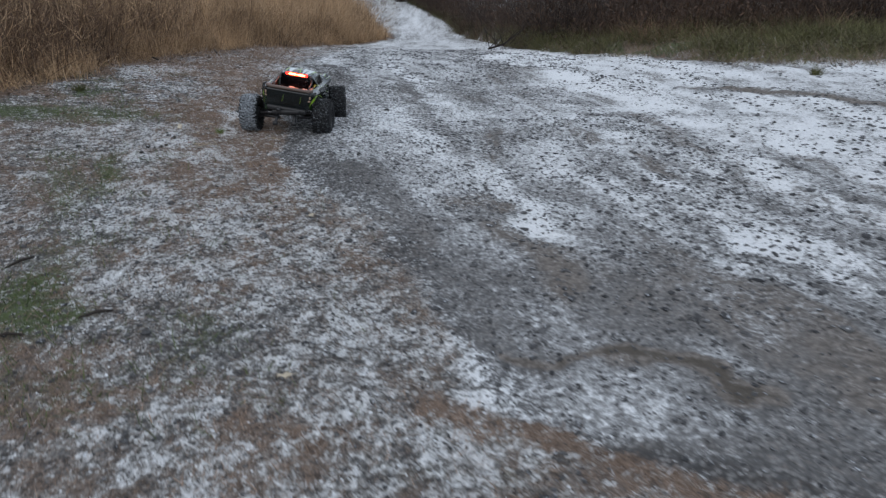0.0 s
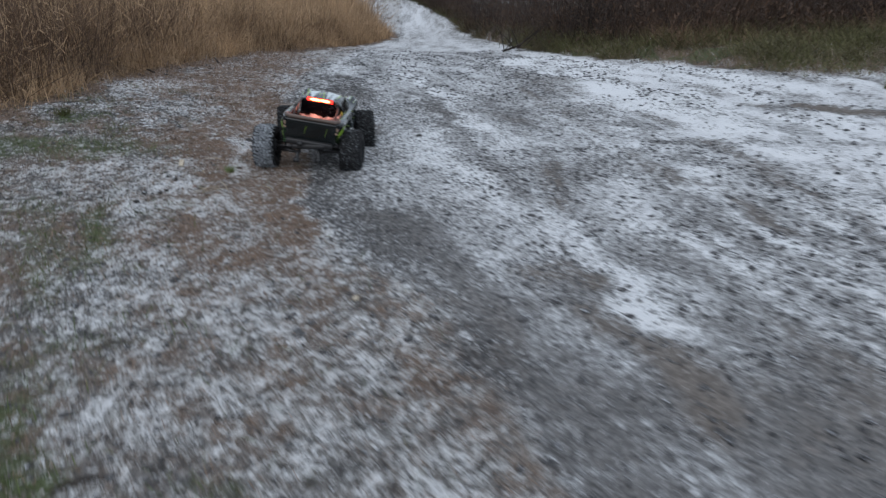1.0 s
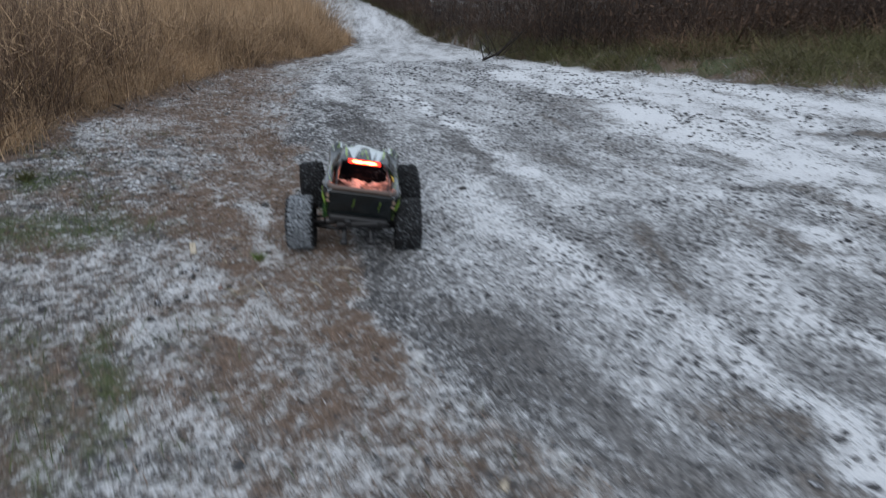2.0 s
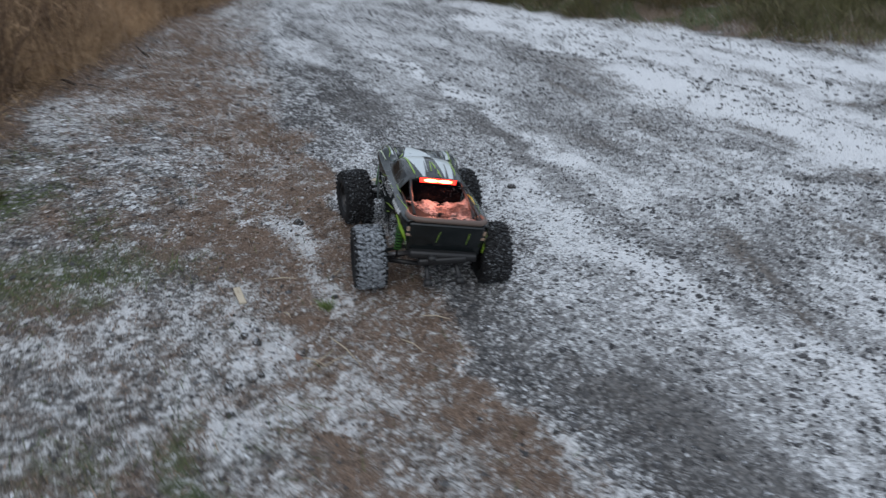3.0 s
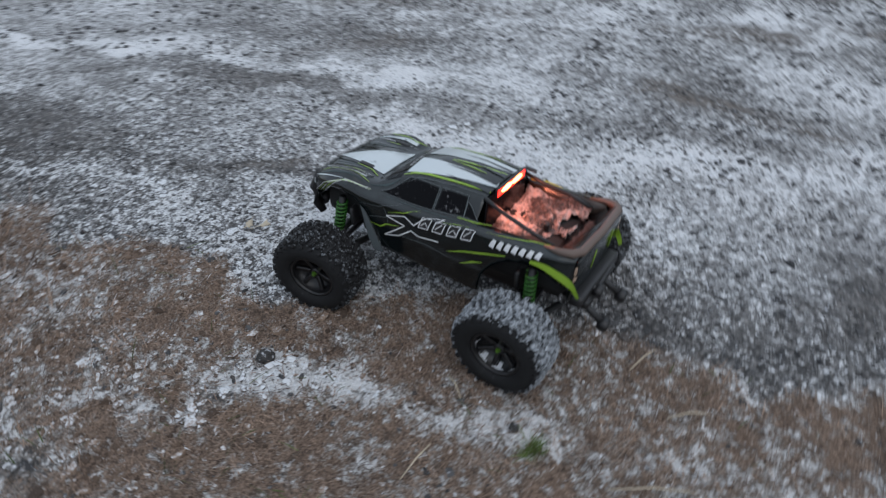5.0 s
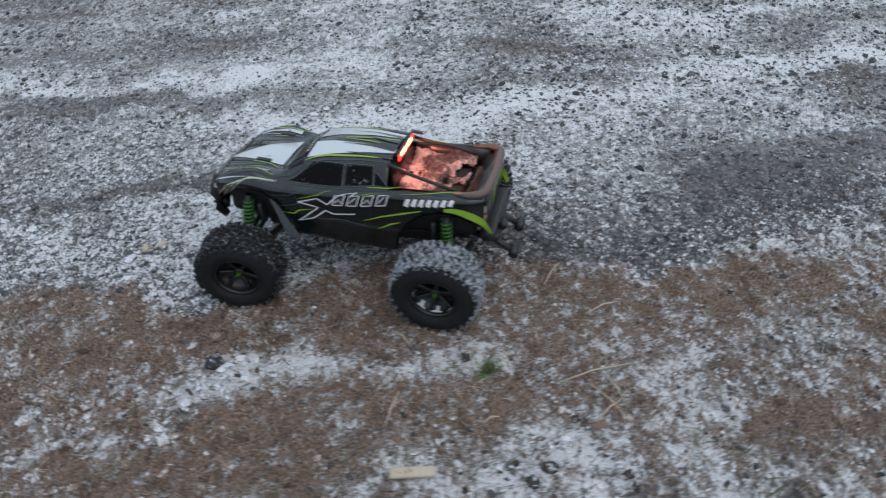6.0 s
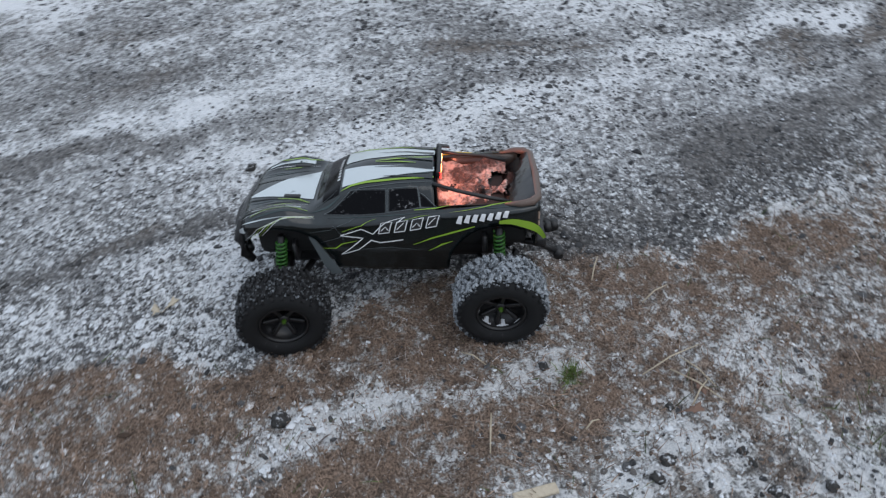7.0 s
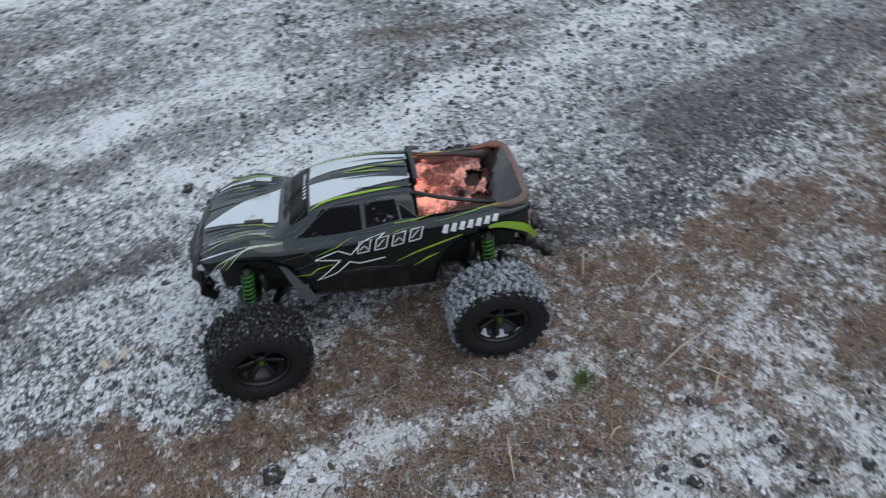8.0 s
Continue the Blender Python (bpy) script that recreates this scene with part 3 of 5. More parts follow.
def box(bm, size, m=None, bevel=0.0, segs=2):
    made = bmesh.ops.create_cube(bm, size=1.0, matrix=(m or Matrix()) @ Matrix.Diagonal((*size, 1)))
    if bevel:
        edges = list({e for v in made["verts"] for e in v.link_edges})
        bmesh.ops.bevel(bm, geom=edges, offset=bevel, segments=segs, affect="EDGES", profile=.6)
    return bm


def tube(bm, pts, radii, sides=8, closed_ends=True):
    """A round bar through the points."""
    pts = [Vector(p) for p in pts]
    rings = []
    for i, p in enumerate(pts):
        way = (pts[min(i + 1, len(pts) - 1)] - pts[max(i - 1, 0)]).normalized()
        q = way.to_track_quat("Z", "Y")
        r = radii[i] if isinstance(radii, (list, tuple)) else radii
        rings.append([bm.verts.new(p + q @ Vector((r * math.cos(6.28318 * k / sides), r * math.sin(6.28318 * k / sides), 0))) for k in range(sides)])
    for a, b in zip(rings[:-1], rings[1:]):
        for k in range(sides):
            bm.faces.new((a[k], a[(k + 1) % sides], b[(k + 1) % sides], b[k]))
    if closed_ends:
        bm.faces.new(rings[0][::-1])
        bm.faces.new(rings[-1])
    return bm


def lathe(bm, profile, steps=40, axis="X"):
    """Turns (along, radius) pairs round the x axis."""
    rings = []
    for along, r in profile:
        rings.append([bm.verts.new((along, r * math.cos(6.28318 * k / steps), r * math.sin(6.28318 * k / steps))) for k in range(steps)])
    for a, b in zip(rings[:-1], rings[1:]):
        for k in range(steps):
            bm.faces.new((a[k], a[(k + 1) % steps], b[(k + 1) % steps], b[k]))
    return bm


# ---- the ground: one sheet, finest where the camera passes ----
def spread(stops):
    """Grid lines: (from, to, first step, growth) stretches laid end to end."""
    out = []
    for a, b, h, g in stops:
        v = a
        while v < b if b > a else v > b:
            out.append(v)
            v += h if b > a else -h
            h *= g
    return np.unique(np.array(out))


def build_ground():
    gx = spread([(-1.3, .95, .014, 1), (.95, 2.3, .02, 1), (2.3, 600, .02, 1.045), (-1.3, -600, .013, 1.045)])
    gy = spread([(1.3, 5.6, .017, 1), (5.6, 700, .018, 1.025), (1.3, -300, .03, 1.09)])
    X, Y = np.meshgrid(gx, gy)
    x, y = X.ravel(), Y.ravel()
    near = np.exp(-np.clip(np.hypot(x, y - 4) - 9, 0, 99) / 6)
    z = ground_z(x, y) * (1 - near) + relief(x, y) * near
    nx, ny = len(gx), len(gy)
    i = (np.arange(ny - 1)[:, None] * nx + np.arange(nx - 1)[None]).ravel()
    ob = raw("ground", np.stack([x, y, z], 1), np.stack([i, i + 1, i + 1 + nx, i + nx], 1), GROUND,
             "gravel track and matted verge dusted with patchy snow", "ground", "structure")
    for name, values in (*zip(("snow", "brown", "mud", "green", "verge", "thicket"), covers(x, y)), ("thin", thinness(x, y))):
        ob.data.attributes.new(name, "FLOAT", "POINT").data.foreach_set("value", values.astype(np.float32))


build_ground()


# ---- loose stuff on the ground ----
def sample(n, x0, x1, y0, y1, want):
    """Random places in a stretch, kept with the chance that want() gives."""
    x, y = rng.uniform(x0, x1, n), rng.uniform(y0, y1, n)
    keep = rng.random(n) < want(x, y, *covers(x, y))
    return x[keep], y[keep]


def lumps(x, y, size, flat=.7, sink=.25):
    """Rough eight-cornered stones of the given sizes."""
    n = len(x)
    ico = np.array([(0, 0, 1), (.894, 0, .447), (.276, .851, .447), (-.724, .526, .447), (-.724, -.526, .447), (.276, -.851, .447),
                    (.724, .526, -.447), (-.276, .851, -.447), (-.894, 0, -.447), (-.276, -.851, -.447), (.724, -.526, -.447)])
    tri = [(0, a, a % 5 + 1) for a in range(1, 6)]
    tri += [(a, a + 5, a % 5 + 1) for a in range(1, 6)] + [(a % 5 + 1, a + 5, a % 5 + 6) for a in range(1, 6)]
    v = ico[None] * (1 + rng.uniform(-.40, .40, (n, 11, 1)))
    stretch = rng.uniform(.55, 1.45, (n, 1, 2))
    turn = rng.uniform(0, 6.283, n)
    px, py = v[..., 0] * stretch[..., 0], v[..., 1] * stretch[..., 1]
    c, s = np.cos(turn)[:, None], np.sin(turn)[:, None]
    out = np.stack([px * c - py * s, px * s + py * c, v[..., 2] * flat], 2) * size[:, None, None]
    out += np.stack([x, y, relief(x, y) + size * flat * (.45 - sink)], 1)[:, None]
    faces = np.array(tri)[None] + (np.arange(n) * 11)[:, None, None]
    return out.reshape(-1, 3), faces.reshape(-1, 3)


def blades(x, y, z, length, width, lean, bend, segs=3):
    """Grass blades: tapered strips that lean and bend over."""
    n = len(x)
    turn, face = rng.uniform(0, 6.283, n), rng.uniform(0, 6.283, n)
    k = np.linspace(0, 1, segs + 1)[None]
    ang = lean[:, None] + bend[:, None] * k
    ds = (length / segs)[:, None]
    out_r = np.concatenate([np.zeros((n, 1)), np.cumsum(np.sin(ang[:, 1:]) * ds, 1)], 1)
    out_z = np.concatenate([np.zeros((n, 1)), np.cumsum(np.cos(ang[:, 1:]) * ds, 1)], 1)
    cx, cy, cz = x[:, None] + out_r * np.cos(turn)[:, None], y[:, None] + out_r * np.sin(turn)[:, None], z[:, None] + out_z
    w = width[:, None] * (1 - .8 * k ** 1.5) * .5
    sx, sy = np.cos(face)[:, None] * w, np.sin(face)[:, None] * w
    v = np.stack([np.stack([cx - sx, cy - sy, cz], 2), np.stack([cx + sx, cy + sy, cz + w * .4], 2)], 2)
    base = (np.arange(n) * 2 * (segs + 1))[:, None] + np.arange(segs)[None] * 2
    f = np.stack([base, base + 1, base + 3, base + 2], 2)
    return v.reshape(-1, 3), f.reshape(-1, 4)


def merge(*sets):
    vs, fs, at = [], [], 0
    for v, f in sets:
        vs.append(v)
        fs.append(f + at)
        at += len(v)
    return np.concatenate(vs), np.concatenate(fs)


def clumped(x, y, size, seed):
    """1 inside loose clusters, near 0 between them."""
    return step(vnoise(x, y, size, seed) * .6 + vnoise(x, y, size * .4, seed + 1) * .4, .40, .68)


# dark soil clods and stones that stand out of the snow
x, y = sample(70000, -1.7, 2.2, 1.3, 6.2, lambda x, y, s, b, m, g, v, q: (.9 - .6 * b) * (1 - .5 * m) * (.10 + .62 * clumped(x, y, .11, 62)) * (1 - .45 * v))
x2, y2 = sample(80000, -2.2, 4.2, 2.0, 12.5, lambda x, y, s, b, m, g, v, q: (.7 - .6 * b) * (1 - .6 * m) * (1 - g) * (.10 + .9 * step(vnoise(x - np.interp(y, RUT_Y, RUT_X), y * .3, .22, 61), .25, .85)) * (.10 + .9 * step(np.hypot(x + .4, y - 4.4), .9, 2.6)))
x3, y3 = sample(2200, -1.0, 1.5, 2.6, 6.0, lambda x, y, s, b, m, g, v, q: (.8 - .5 * b) * (.15 + .85 * clumped(x, y, .3, 64)) * (1 - .5 * v))
x4, y4 = sample(26000, -1.2, 1.9, 1.2, 4.7, lambda x, y, s, b, m, g, v, q: (.9 - .7 * b) * (1 - .5 * m) * (.12 + .88 * clumped(x, y, .2, 67)) * (1 - .75 * step(-np.hypot(x + .55, y - 4.35), -1.0, -.55)) * (1 - .55 * v) * .55)
a = lumps(x, y, .0020 + .0050 * rng.random(len(x)) ** 2.4, .55)
b = lumps(x2, y2, .0035 + .0125 * rng.random(len(x2)) ** 4, .5)
c = lumps(x3, y3, .005 + .0065 * rng.random(len(x3)) ** 2.5, .5, .32)
d = lumps(x4, y4, .0035 + .0075 * rng.random(len(x4)) ** 2.6, .55)
raw("gravel", *merge(a, b, c, d), GRAVEL, "dark loose gravel and soil crumbs on the track", "gravel", smooth=False)

x, y = sample(70000, -1.5, 1.6, 1.3, 5.8, lambda x, y, s, b, m, g, v, q: np.clip(s * 1.3 - .25, 0, 1) * (1 - .9 * thinness(x, y)))
raw("snow_crumbs", *lumps(x, y, .0011 + .0026 * rng.random(len(x)) ** 2, .6, .25), CRUMB, "small white crumbs of frozen snow", "snow", smooth=False)

# crumbs of soil and stone with snow on their tops
x, y = sample(60000, -1.0, .9, 2.9, 5.9, lambda x, y, s, b, m, g, v, q: (1 - .75 * v) * (1 - .8 * thinness(x, y)) * np.clip(1.1 - b, 0, 1))
x5, y5 = sample(5200, -.9, .5, 4.0, 6.0, lambda x, y, s, b, m, g, v, q: (1 - .85 * v) * np.clip(1.1 - b, 0, 1) * (.2 + .8 * clumped(x, y, .25, 68)) * (1 - .6 * thinness(x, y)))
size = np.concatenate([.0022 + .0050 * rng.random(len(x)) ** 2.2, .0055 + .0065 * rng.random(len(x5)) ** 2])
x, y = np.concatenate([x, x5]), np.concatenate([y, y5])
a = lumps(x, y, size, .6, .25)
n_road = len(x)
x2, y2 = sample(46000, -1.9, 1.3, 1.3, 6.0, lambda x, y, s, b, m, g, v, q: v * (1.0 - .88 * b) * .8)
b = lumps(x2, y2, .0024 + .0042 * rng.random(len(x2)) ** 2, .55, .3)
x3, y3 = sample(30000, -2.2, -.3, 4.6, 9.5, lambda x, y, s, b, m, g, v, q: v * (1.05 - .6 * b) * .7)
c = lumps(x3, y3, .0045 + .008 * rng.random(len(x3)) ** 2, .55, .25)
ob = raw("frosted_crumbs", *merge(a, b, c), FROSTED, "crumbs of soil and stone with snow on top", "soil", smooth=False)
x, y = np.repeat(np.concatenate([x, x2, x3]), 11), np.repeat(np.concatenate([y, y2, y3]), 11)
lies = np.where(np.arange(len(x)) < 11 * n_road, .8, np.where(np.arange(len(x)) < 11 * (n_road + len(x2)), .22, .7))
for name, values in zip(("snow", "brown"), covers(x, y)):
    values = values * lies if name == "snow" else values
    ob.data.attributes.new(name, "FLOAT", "POINT").data.foreach_set("value", values.astype(np.float32))

# flattened straw in the brown bands, a few blades standing up
x, y = sample(210000, -1.7, 1.2, 1.2, 6.5, lambda x, y, s, b, m, g, v, q: v * np.clip(b * 1.35 - .10, .16, 1) * .9)
n = len(x)
a = blades(x, y, relief(x, y) + .002, .007 + .036 * rng.random(n) ** 2.2, rng.uniform(.0010, .0028, n), rng.uniform(.55, 1.5, n), rng.uniform(-.2, .5, n), 2)
x, y = sample(36000, -2.6, -.2, 5.3, 12.5, lambda x, y, s, b, m, g, v, q: v * np.clip(b * 1.1 - .1, 0, 1) * .8)
n = len(x)
b = blades(x, y, relief(x, y), rng.uniform(.03, .10, n), rng.uniform(.002, .004, n), rng.uniform(.5, 1.4, n), rng.uniform(-.2, .5, n), 2)
raw("matted_straw", *merge(a, b), STRAW, "flattened brown dead grass on the verge", "dry grass")

# green blades in the verge
x, y = sample(75000, -2.4, .2, 1.6, 6.0, lambda x, y, s, b, m, g, v, q: v * np.clip(g * 1.2 - .1, .02, 1) * .7)
n = len(x)
raw("green_blades", *blades(x, y, relief(x, y), rng.uniform(.02, .06, n), rng.uniform(.0015, .003, n), rng.uniform(.2, 1.1, n), rng.uniform(0, .8, n), 2), VERGE_GREEN,
    "short dull green grass between the snow", "grass")


# ---- tall dry grass beside the track ----
def weedy(x, y):
    """Where dark weeds take the place of the pale grass."""
    return step(-x + .7 * (vnoise(x, y, .6, 34) - .5), 1.7 + .07 * (y - 5), 2.25 + .15 * (y - 5)) * step(-y, -12.5, -8)


def tall_set(n, y0, y1, deep, height, width):
    y = rng.uniform(y0, y1, n)
    inside = deep * rng.random(n) ** 1.6
    x = np.interp(y, GRASS_Y, GRASS_X) - inside + .12 * (vnoise(y, y * 0, .5, 31) - .5) + rng.normal(0, .05, n)
    tallness = (.35 + .65 * step(inside, 0, .5)) * (.75 + .5 * vnoise(x, y, .6, 32))
    return x, y, height * tallness * rng.uniform(.6, 1.1, n), width * rng.uniform(.6, 1.3, n), inside


sets = []
for n, y0, y1, deep, height, width in ((25000, 3.6, 9, 2.4, .80, .0036), (19000, 9, 16, 3.2, .95, .0055), (14000, 16, 26, 5, 1.0, .009)):
    x, y, h, w, inside = tall_set(n, y0, y1, deep, height, width)
    keep = rng.random(n) > .9 * weedy(x, y)
    x, y, h, w = x[keep], y[keep], h[keep], w[keep]
    n = len(x)
    tangle = .6 + 1.6 * vnoise(x, y, .35, 33) ** 2
    sets.append(blades(x, y, ground_z(x, y) - .02, h, w, rng.normal(.18, .42, n) * tangle, rng.normal(.5, 1.1, n) * tangle, 4))
# the field goes on out of sight, thinner
for n, y0, y1, deep, height, width in ((10000, -6, 3.8, 8, .8, .012), (12000, 3.8, 16, 9, .85, .012)):
    x, y, h, w, inside = tall_set(n, y0, y1, deep, height, width)
    x = x - (2.0 if y0 > 0 else .3)
    sets.append(blades(x, y, ground_z(x, y) - .02, h, w, rng.normal(.12, .25, n), rng.normal(.3, .6, n), 3))
# stems blown over near the edge, and broken stalks across the others
x, y, h, w, inside = tall_set(22000, 3.6, 15, .9, .50, .004)
sets.append(blades(x, y, ground_z(x, y) - .01, h, w, rng.uniform(-.2, 1.0, 22000), rng.uniform(.1, 2.4, 22000), 4))
x, y, h, w, inside = tall_set(9000, 3.6, 16, 1.5, .5, .004)
sets.append(blades(x, y, ground_z(x, y) + rng.uniform(.05, .55, 9000), h, w, rng.uniform(.6, 1.7, 9000), rng.normal(0, .5, 9000), 3))
raw("tall_grass", *merge(*sets), TALL, "tall dry golden-brown grass beside the track", "tall grass")
n = 62000
y = 12.5 - 13.5 * rng.random(n) ** 1.25
x = np.interp(y, GRASS_Y, GRASS_X) - np.where(rng.random(n) < .62, 3.2 * rng.random(n), 7.5 * rng.random(n) ** 1.2)
fade = (1 - step(-y, -3.5, 1)) * (1 - step(np.interp(y, GRASS_Y, GRASS_X) - x, 2.6, 7.5))
keep = rng.random(n) < (weedy(x, y) + .05) * fade
x, y = x[keep], y[keep]
n = len(x)
raw("dark_weeds", *blades(x, y, ground_z(x, y) - .02, rng.uniform(.3, .95, n), rng.uniform(.003, .006, n), rng.normal(.25, .4, n), rng.normal(.5, .9, n), 4),
    TALL_DARK, "dark brown dead weeds among the tall grass", "weeds")

# ---- the far bank: short green grass, then bare brush ----
def beyond_bank(n, x0, x1, deep, power=1.0):
    x = rng.uniform(x0, x1, n)
    far = deep * rng.random(n) ** power
    return x + rng.normal(0, .05, n), np.interp(x, BANK_X, BANK_Y) + far + np.where(rng.random(n) < .22, rng.normal(-.15, .22, n), 0) + .3 * (vnoise(x, x * 0, .4, 41) - .5), far


sets = []
for n, x0, x1, deep, length, width in ((40000, 2.0, 8, 2.6, .20, .0045), (11000, 1.2, 2.6, 2.2, .18, .006), (4000, .2, 1.4, 1.5, .17, .011)):
    x, y, far = beyond_bank(n, x0, x1, deep)
    keep = rng.random(n) < .25 + .75 * step(vnoise(x, y, .5, 73), .35, .65)
    x, y, far = x[keep], y[keep], far[keep]
    n = len(x)
    hum = .4 + 1.2 * vnoise(x, y, .35, 42) * step(far, -.1, .5)
    sets.append(blades(x, y, ground_z(x, y) - .01, length * hum * rng.uniform(.6, 1.3, n), np.full(n, width), rng.uniform(0, .7, n), rng.uniform(.3, 1.3, n), 2))
raw("bank_grass", *merge(*sets), GREEN, "green and straw-coloured rough grass along the far bank", "grass")
x, y, far = beyond_bank(15000, 1.2, 8, 1.9, 1.6)
y = y - .30 * rng.random(len(x)) ** 2
n = len(x)
raw("bank_straw", *blades(x, y, ground_z(x, y) - .01, rng.uniform(.06, .22, n), rng.uniform(.002, .004, n), rng.uniform(.2, 1.2, n), rng.uniform(.2, 1.2, n), 3),
    STRAW, "dead straw in the far bank's grass", "dry grass")


# tussocks of dead and of half-green grass that hang over the bank
def tussocks(count, near, deep, low, high):
    sets = []
    for k in range(count):
        cx = 1.4 + 8.5 * rng.random() ** 1.2
        cy = float(np.interp(cx, BANK_X, BANK_Y)) + near + deep * rng.random()
        n, size = 110, rng.uniform(low, high)
        x, y = cx + rng.normal(0, .09, n), cy + rng.normal(0, .08, n)
        sets.append(blades(x, y, ground_z(x, y) - .01, size * rng.uniform(.5, 1.1, n), np.full(n, .005), rng.uniform(.05, .8, n), rng.uniform(.6, 1.9, n), 4))
    return merge(*sets)


raw("bank_tussocks", *tussocks(110, 1.5, 1.9, .25, .65), TUSSOCK, "reddish brown dead grass tussocks on the far bank", "dry grass")
raw("rank_grass", *tussocks(210, .25, 2.1, .16, .42), RANK, "half-green rank grass hanging in tufts over the bank", "grass")


def brush_stems():
    n = 32000
    x = 16 * rng.random(n) ** 1.25 - .4
    far = .35 + 1.7 * step(x, 1.5, 3.4) + 9.0 * rng.random(n) ** 1.8
    y = np.interp(x, BANK_X, BANK_Y) + far + .5 * (vnoise(x, x * 0, .8, 43) - .5)
    h = rng.uniform(.4, 1.5, n) * (.6 + .7 * vnoise(x, y, .9, 44)) * (1 + .9 * step(far, 2.5, 6))
    return blades(x, y, ground_z(x, y) - .03, h, rng.uniform(.003, .009, n), rng.normal(.3, .75, n), rng.normal(.7, 1.6, n), 4), x, y, h


(v, f), x, y, h = brush_stems()
raw("brush", v, f, TWIGS, "dark bare bramble and brush stems behind the bank", "brush")
n = 36000
i = rng.integers(0, len(x), n)
lx, ly = x[i] + rng.normal(0, .18, n), y[i] + rng.normal(0, .18, n)
raw("brush_leaves", *blades(lx, ly, ground_z(lx, ly) + h[i] * rng.uniform(.05, .9, n), rng.uniform(.03, .09, n), rng.uniform(.012, .03, n), rng.uniform(.3, 2.6, n), rng.uniform(-.8, .8, n), 2),
    DEAD_LEAF, "withered brown leaves hanging in the brush", "dead leaves")


# ---- the toy truck ----
TRUCK = Vector((-.366, 4.487, 0))
HEADING = -2.6
LEAN_RIGHT = 8.0
# the shell's outline, nose to tail: half widths and heights of its sill, flank, belt, shoulder, roof edge and crown
ALONG = [.338, .318, .27, .22, .165, .145, .1, .05, -.03, -.1, -.228, -.288, -.32]
SILL_X = [.085, .112, .125, .13, .133, .134, .136, .136, .136, .136, .136, .125, .11]
SILL_Z = [.15, .145, .14, .135, .125, .122, .117, .113, .108, .104, .11, .13, .14]
FLANK_X = [.1, .125, .142, .15, .15, .149, .148, .148, .148, .147, .15, .142, .125]
FLANK_Z = [.18, .19, .19, .19, .18, .178, .175, .175, .172, .17, .175, .19, .19]
BELT_X = [.1, .126, .144, .151, .147, .145, .142, .141, .141, .141, .144, .138, .126]
BELT_Z = [.207, .225, .238, .245, .238, .238, .236, .236, .238, .246, .25, .252, .25]
SHOULDER_X = [.088, .108, .122, .124, .12, .113, .118, .122, .124, .124, .12, .116, .108]
SHOULDER_Z = [.221, .244, .264, .273, .254, .25, .246, .245, .246, .25, .254, .256, .255]
EDGE_X = [.06, .07, .078, .08, .082, .085, .092, .094, .094, .09, .09, .09, .09]
EDGE_Z = [.231, .244, .252, .255, .254, .268, .288, .296, .3, .296, .296, .296, .296]
CROWN_Z = [.233, .246, .256, .26, .257, .27, .301, .311, .313, .307, .307, .307, .307]
STATIONS = np.array([ALONG, SILL_X, SILL_Z, FLANK_X, FLANK_Z, BELT_X, BELT_Z, SHOULDER_X, SHOULDER_Z, EDGE_X, EDGE_Z, CROWN_Z]).T
SUB = 8


def profile(y):
    """The body's cross-section at y: points from the left sill over the top to the right sill."""
    row = [np.interp(y, STATIONS[::-1, 0], STATIONS[::-1, c]) for c in range(1, 12)]
    px, pz = row[0:10:2] + [0.0], row[1:10:2] + [row[10]]
    k = np.linspace(0, 5, 5 * SUB + 1)
    x, z = np.interp(k, range(6), px), np.interp(k, range(6), pz)
    x, z = np.concatenate([-x, x[-2::-1]]), np.concatenate([z, z[-2::-1]])
    for _ in range(3):
        x[1:-1], z[1:-1] = (x[:-2] + 2 * x[1:-1] + x[2:]) / 4, (z[:-2] + 2 * z[1:-1] + z[2:]) / 4
    return np.stack([x, np.full_like(x, y), z], 1)


LINES = np.concatenate([np.linspace(.338, -.10, 64), np.linspace(-.106, -.320, 36)])
SHELL = np.array([profile(y) for y in LINES])
for _ in range(2):
    SHELL[1:62] = (SHELL[:61] + 2 * SHELL[1:62] + SHELL[2:63]) / 4


def skin(y, s, lift=.0):
    """A point of the body's skin at y and s: 0 left sill, 0.4 belt, 1 top, 2 right sill."""
    a = np.interp(-y, -LINES, range(len(LINES)))
    b = np.clip(s * 5 * SUB, 0, SHELL.shape[1] - 1.001)
    i, j = min(int(a), len(LINES) - 2), int(b)
    fa, fb = a - i, b - j
    p = SHELL[i, j] * (1 - fa) * (1 - fb) + SHELL[i + 1, j] * fa * (1 - fb) + SHELL[i, j + 1] * (1 - fa) * fb + SHELL[i + 1, j + 1] * fa * fb
    du, dv = SHELL[i + 1, j] - SHELL[i, j], SHELL[i, j + 1] - SHELL[i, j]
    n = np.cross(dv, du)
    n = n / (np.linalg.norm(n) + 1e-9)
    return Vector(p + n * lift * (1 if n @ (p - np.array((0, p[1], .16))) > 0 else -1))


def film(corners, n=10, m=5, lift=.0012):
    """A thin film on the skin between four (y, s) corners, two ends of two points."""
    bm = bmesh.new()
    (a, b), (c, d) = corners
    grid = []
    for i in range(n + 1):
        t = i / n
        p, q = [(u[0] + (w[0] - u[0]) * t, u[1] + (w[1] - u[1]) * t) for u, w in ((a, b), (c, d))]
        grid.append([bm.verts.new(skin(p[0] + (q[0] - p[0]) * j / m, p[1] + (q[1] - p[1]) * j / m, lift)) for j in range(m + 1)])
    for i in range(n):
        for j in range(m):
            bm.faces.new((grid[i][j], grid[i + 1][j], grid[i + 1][j + 1], grid[i][j + 1]))
    return bm


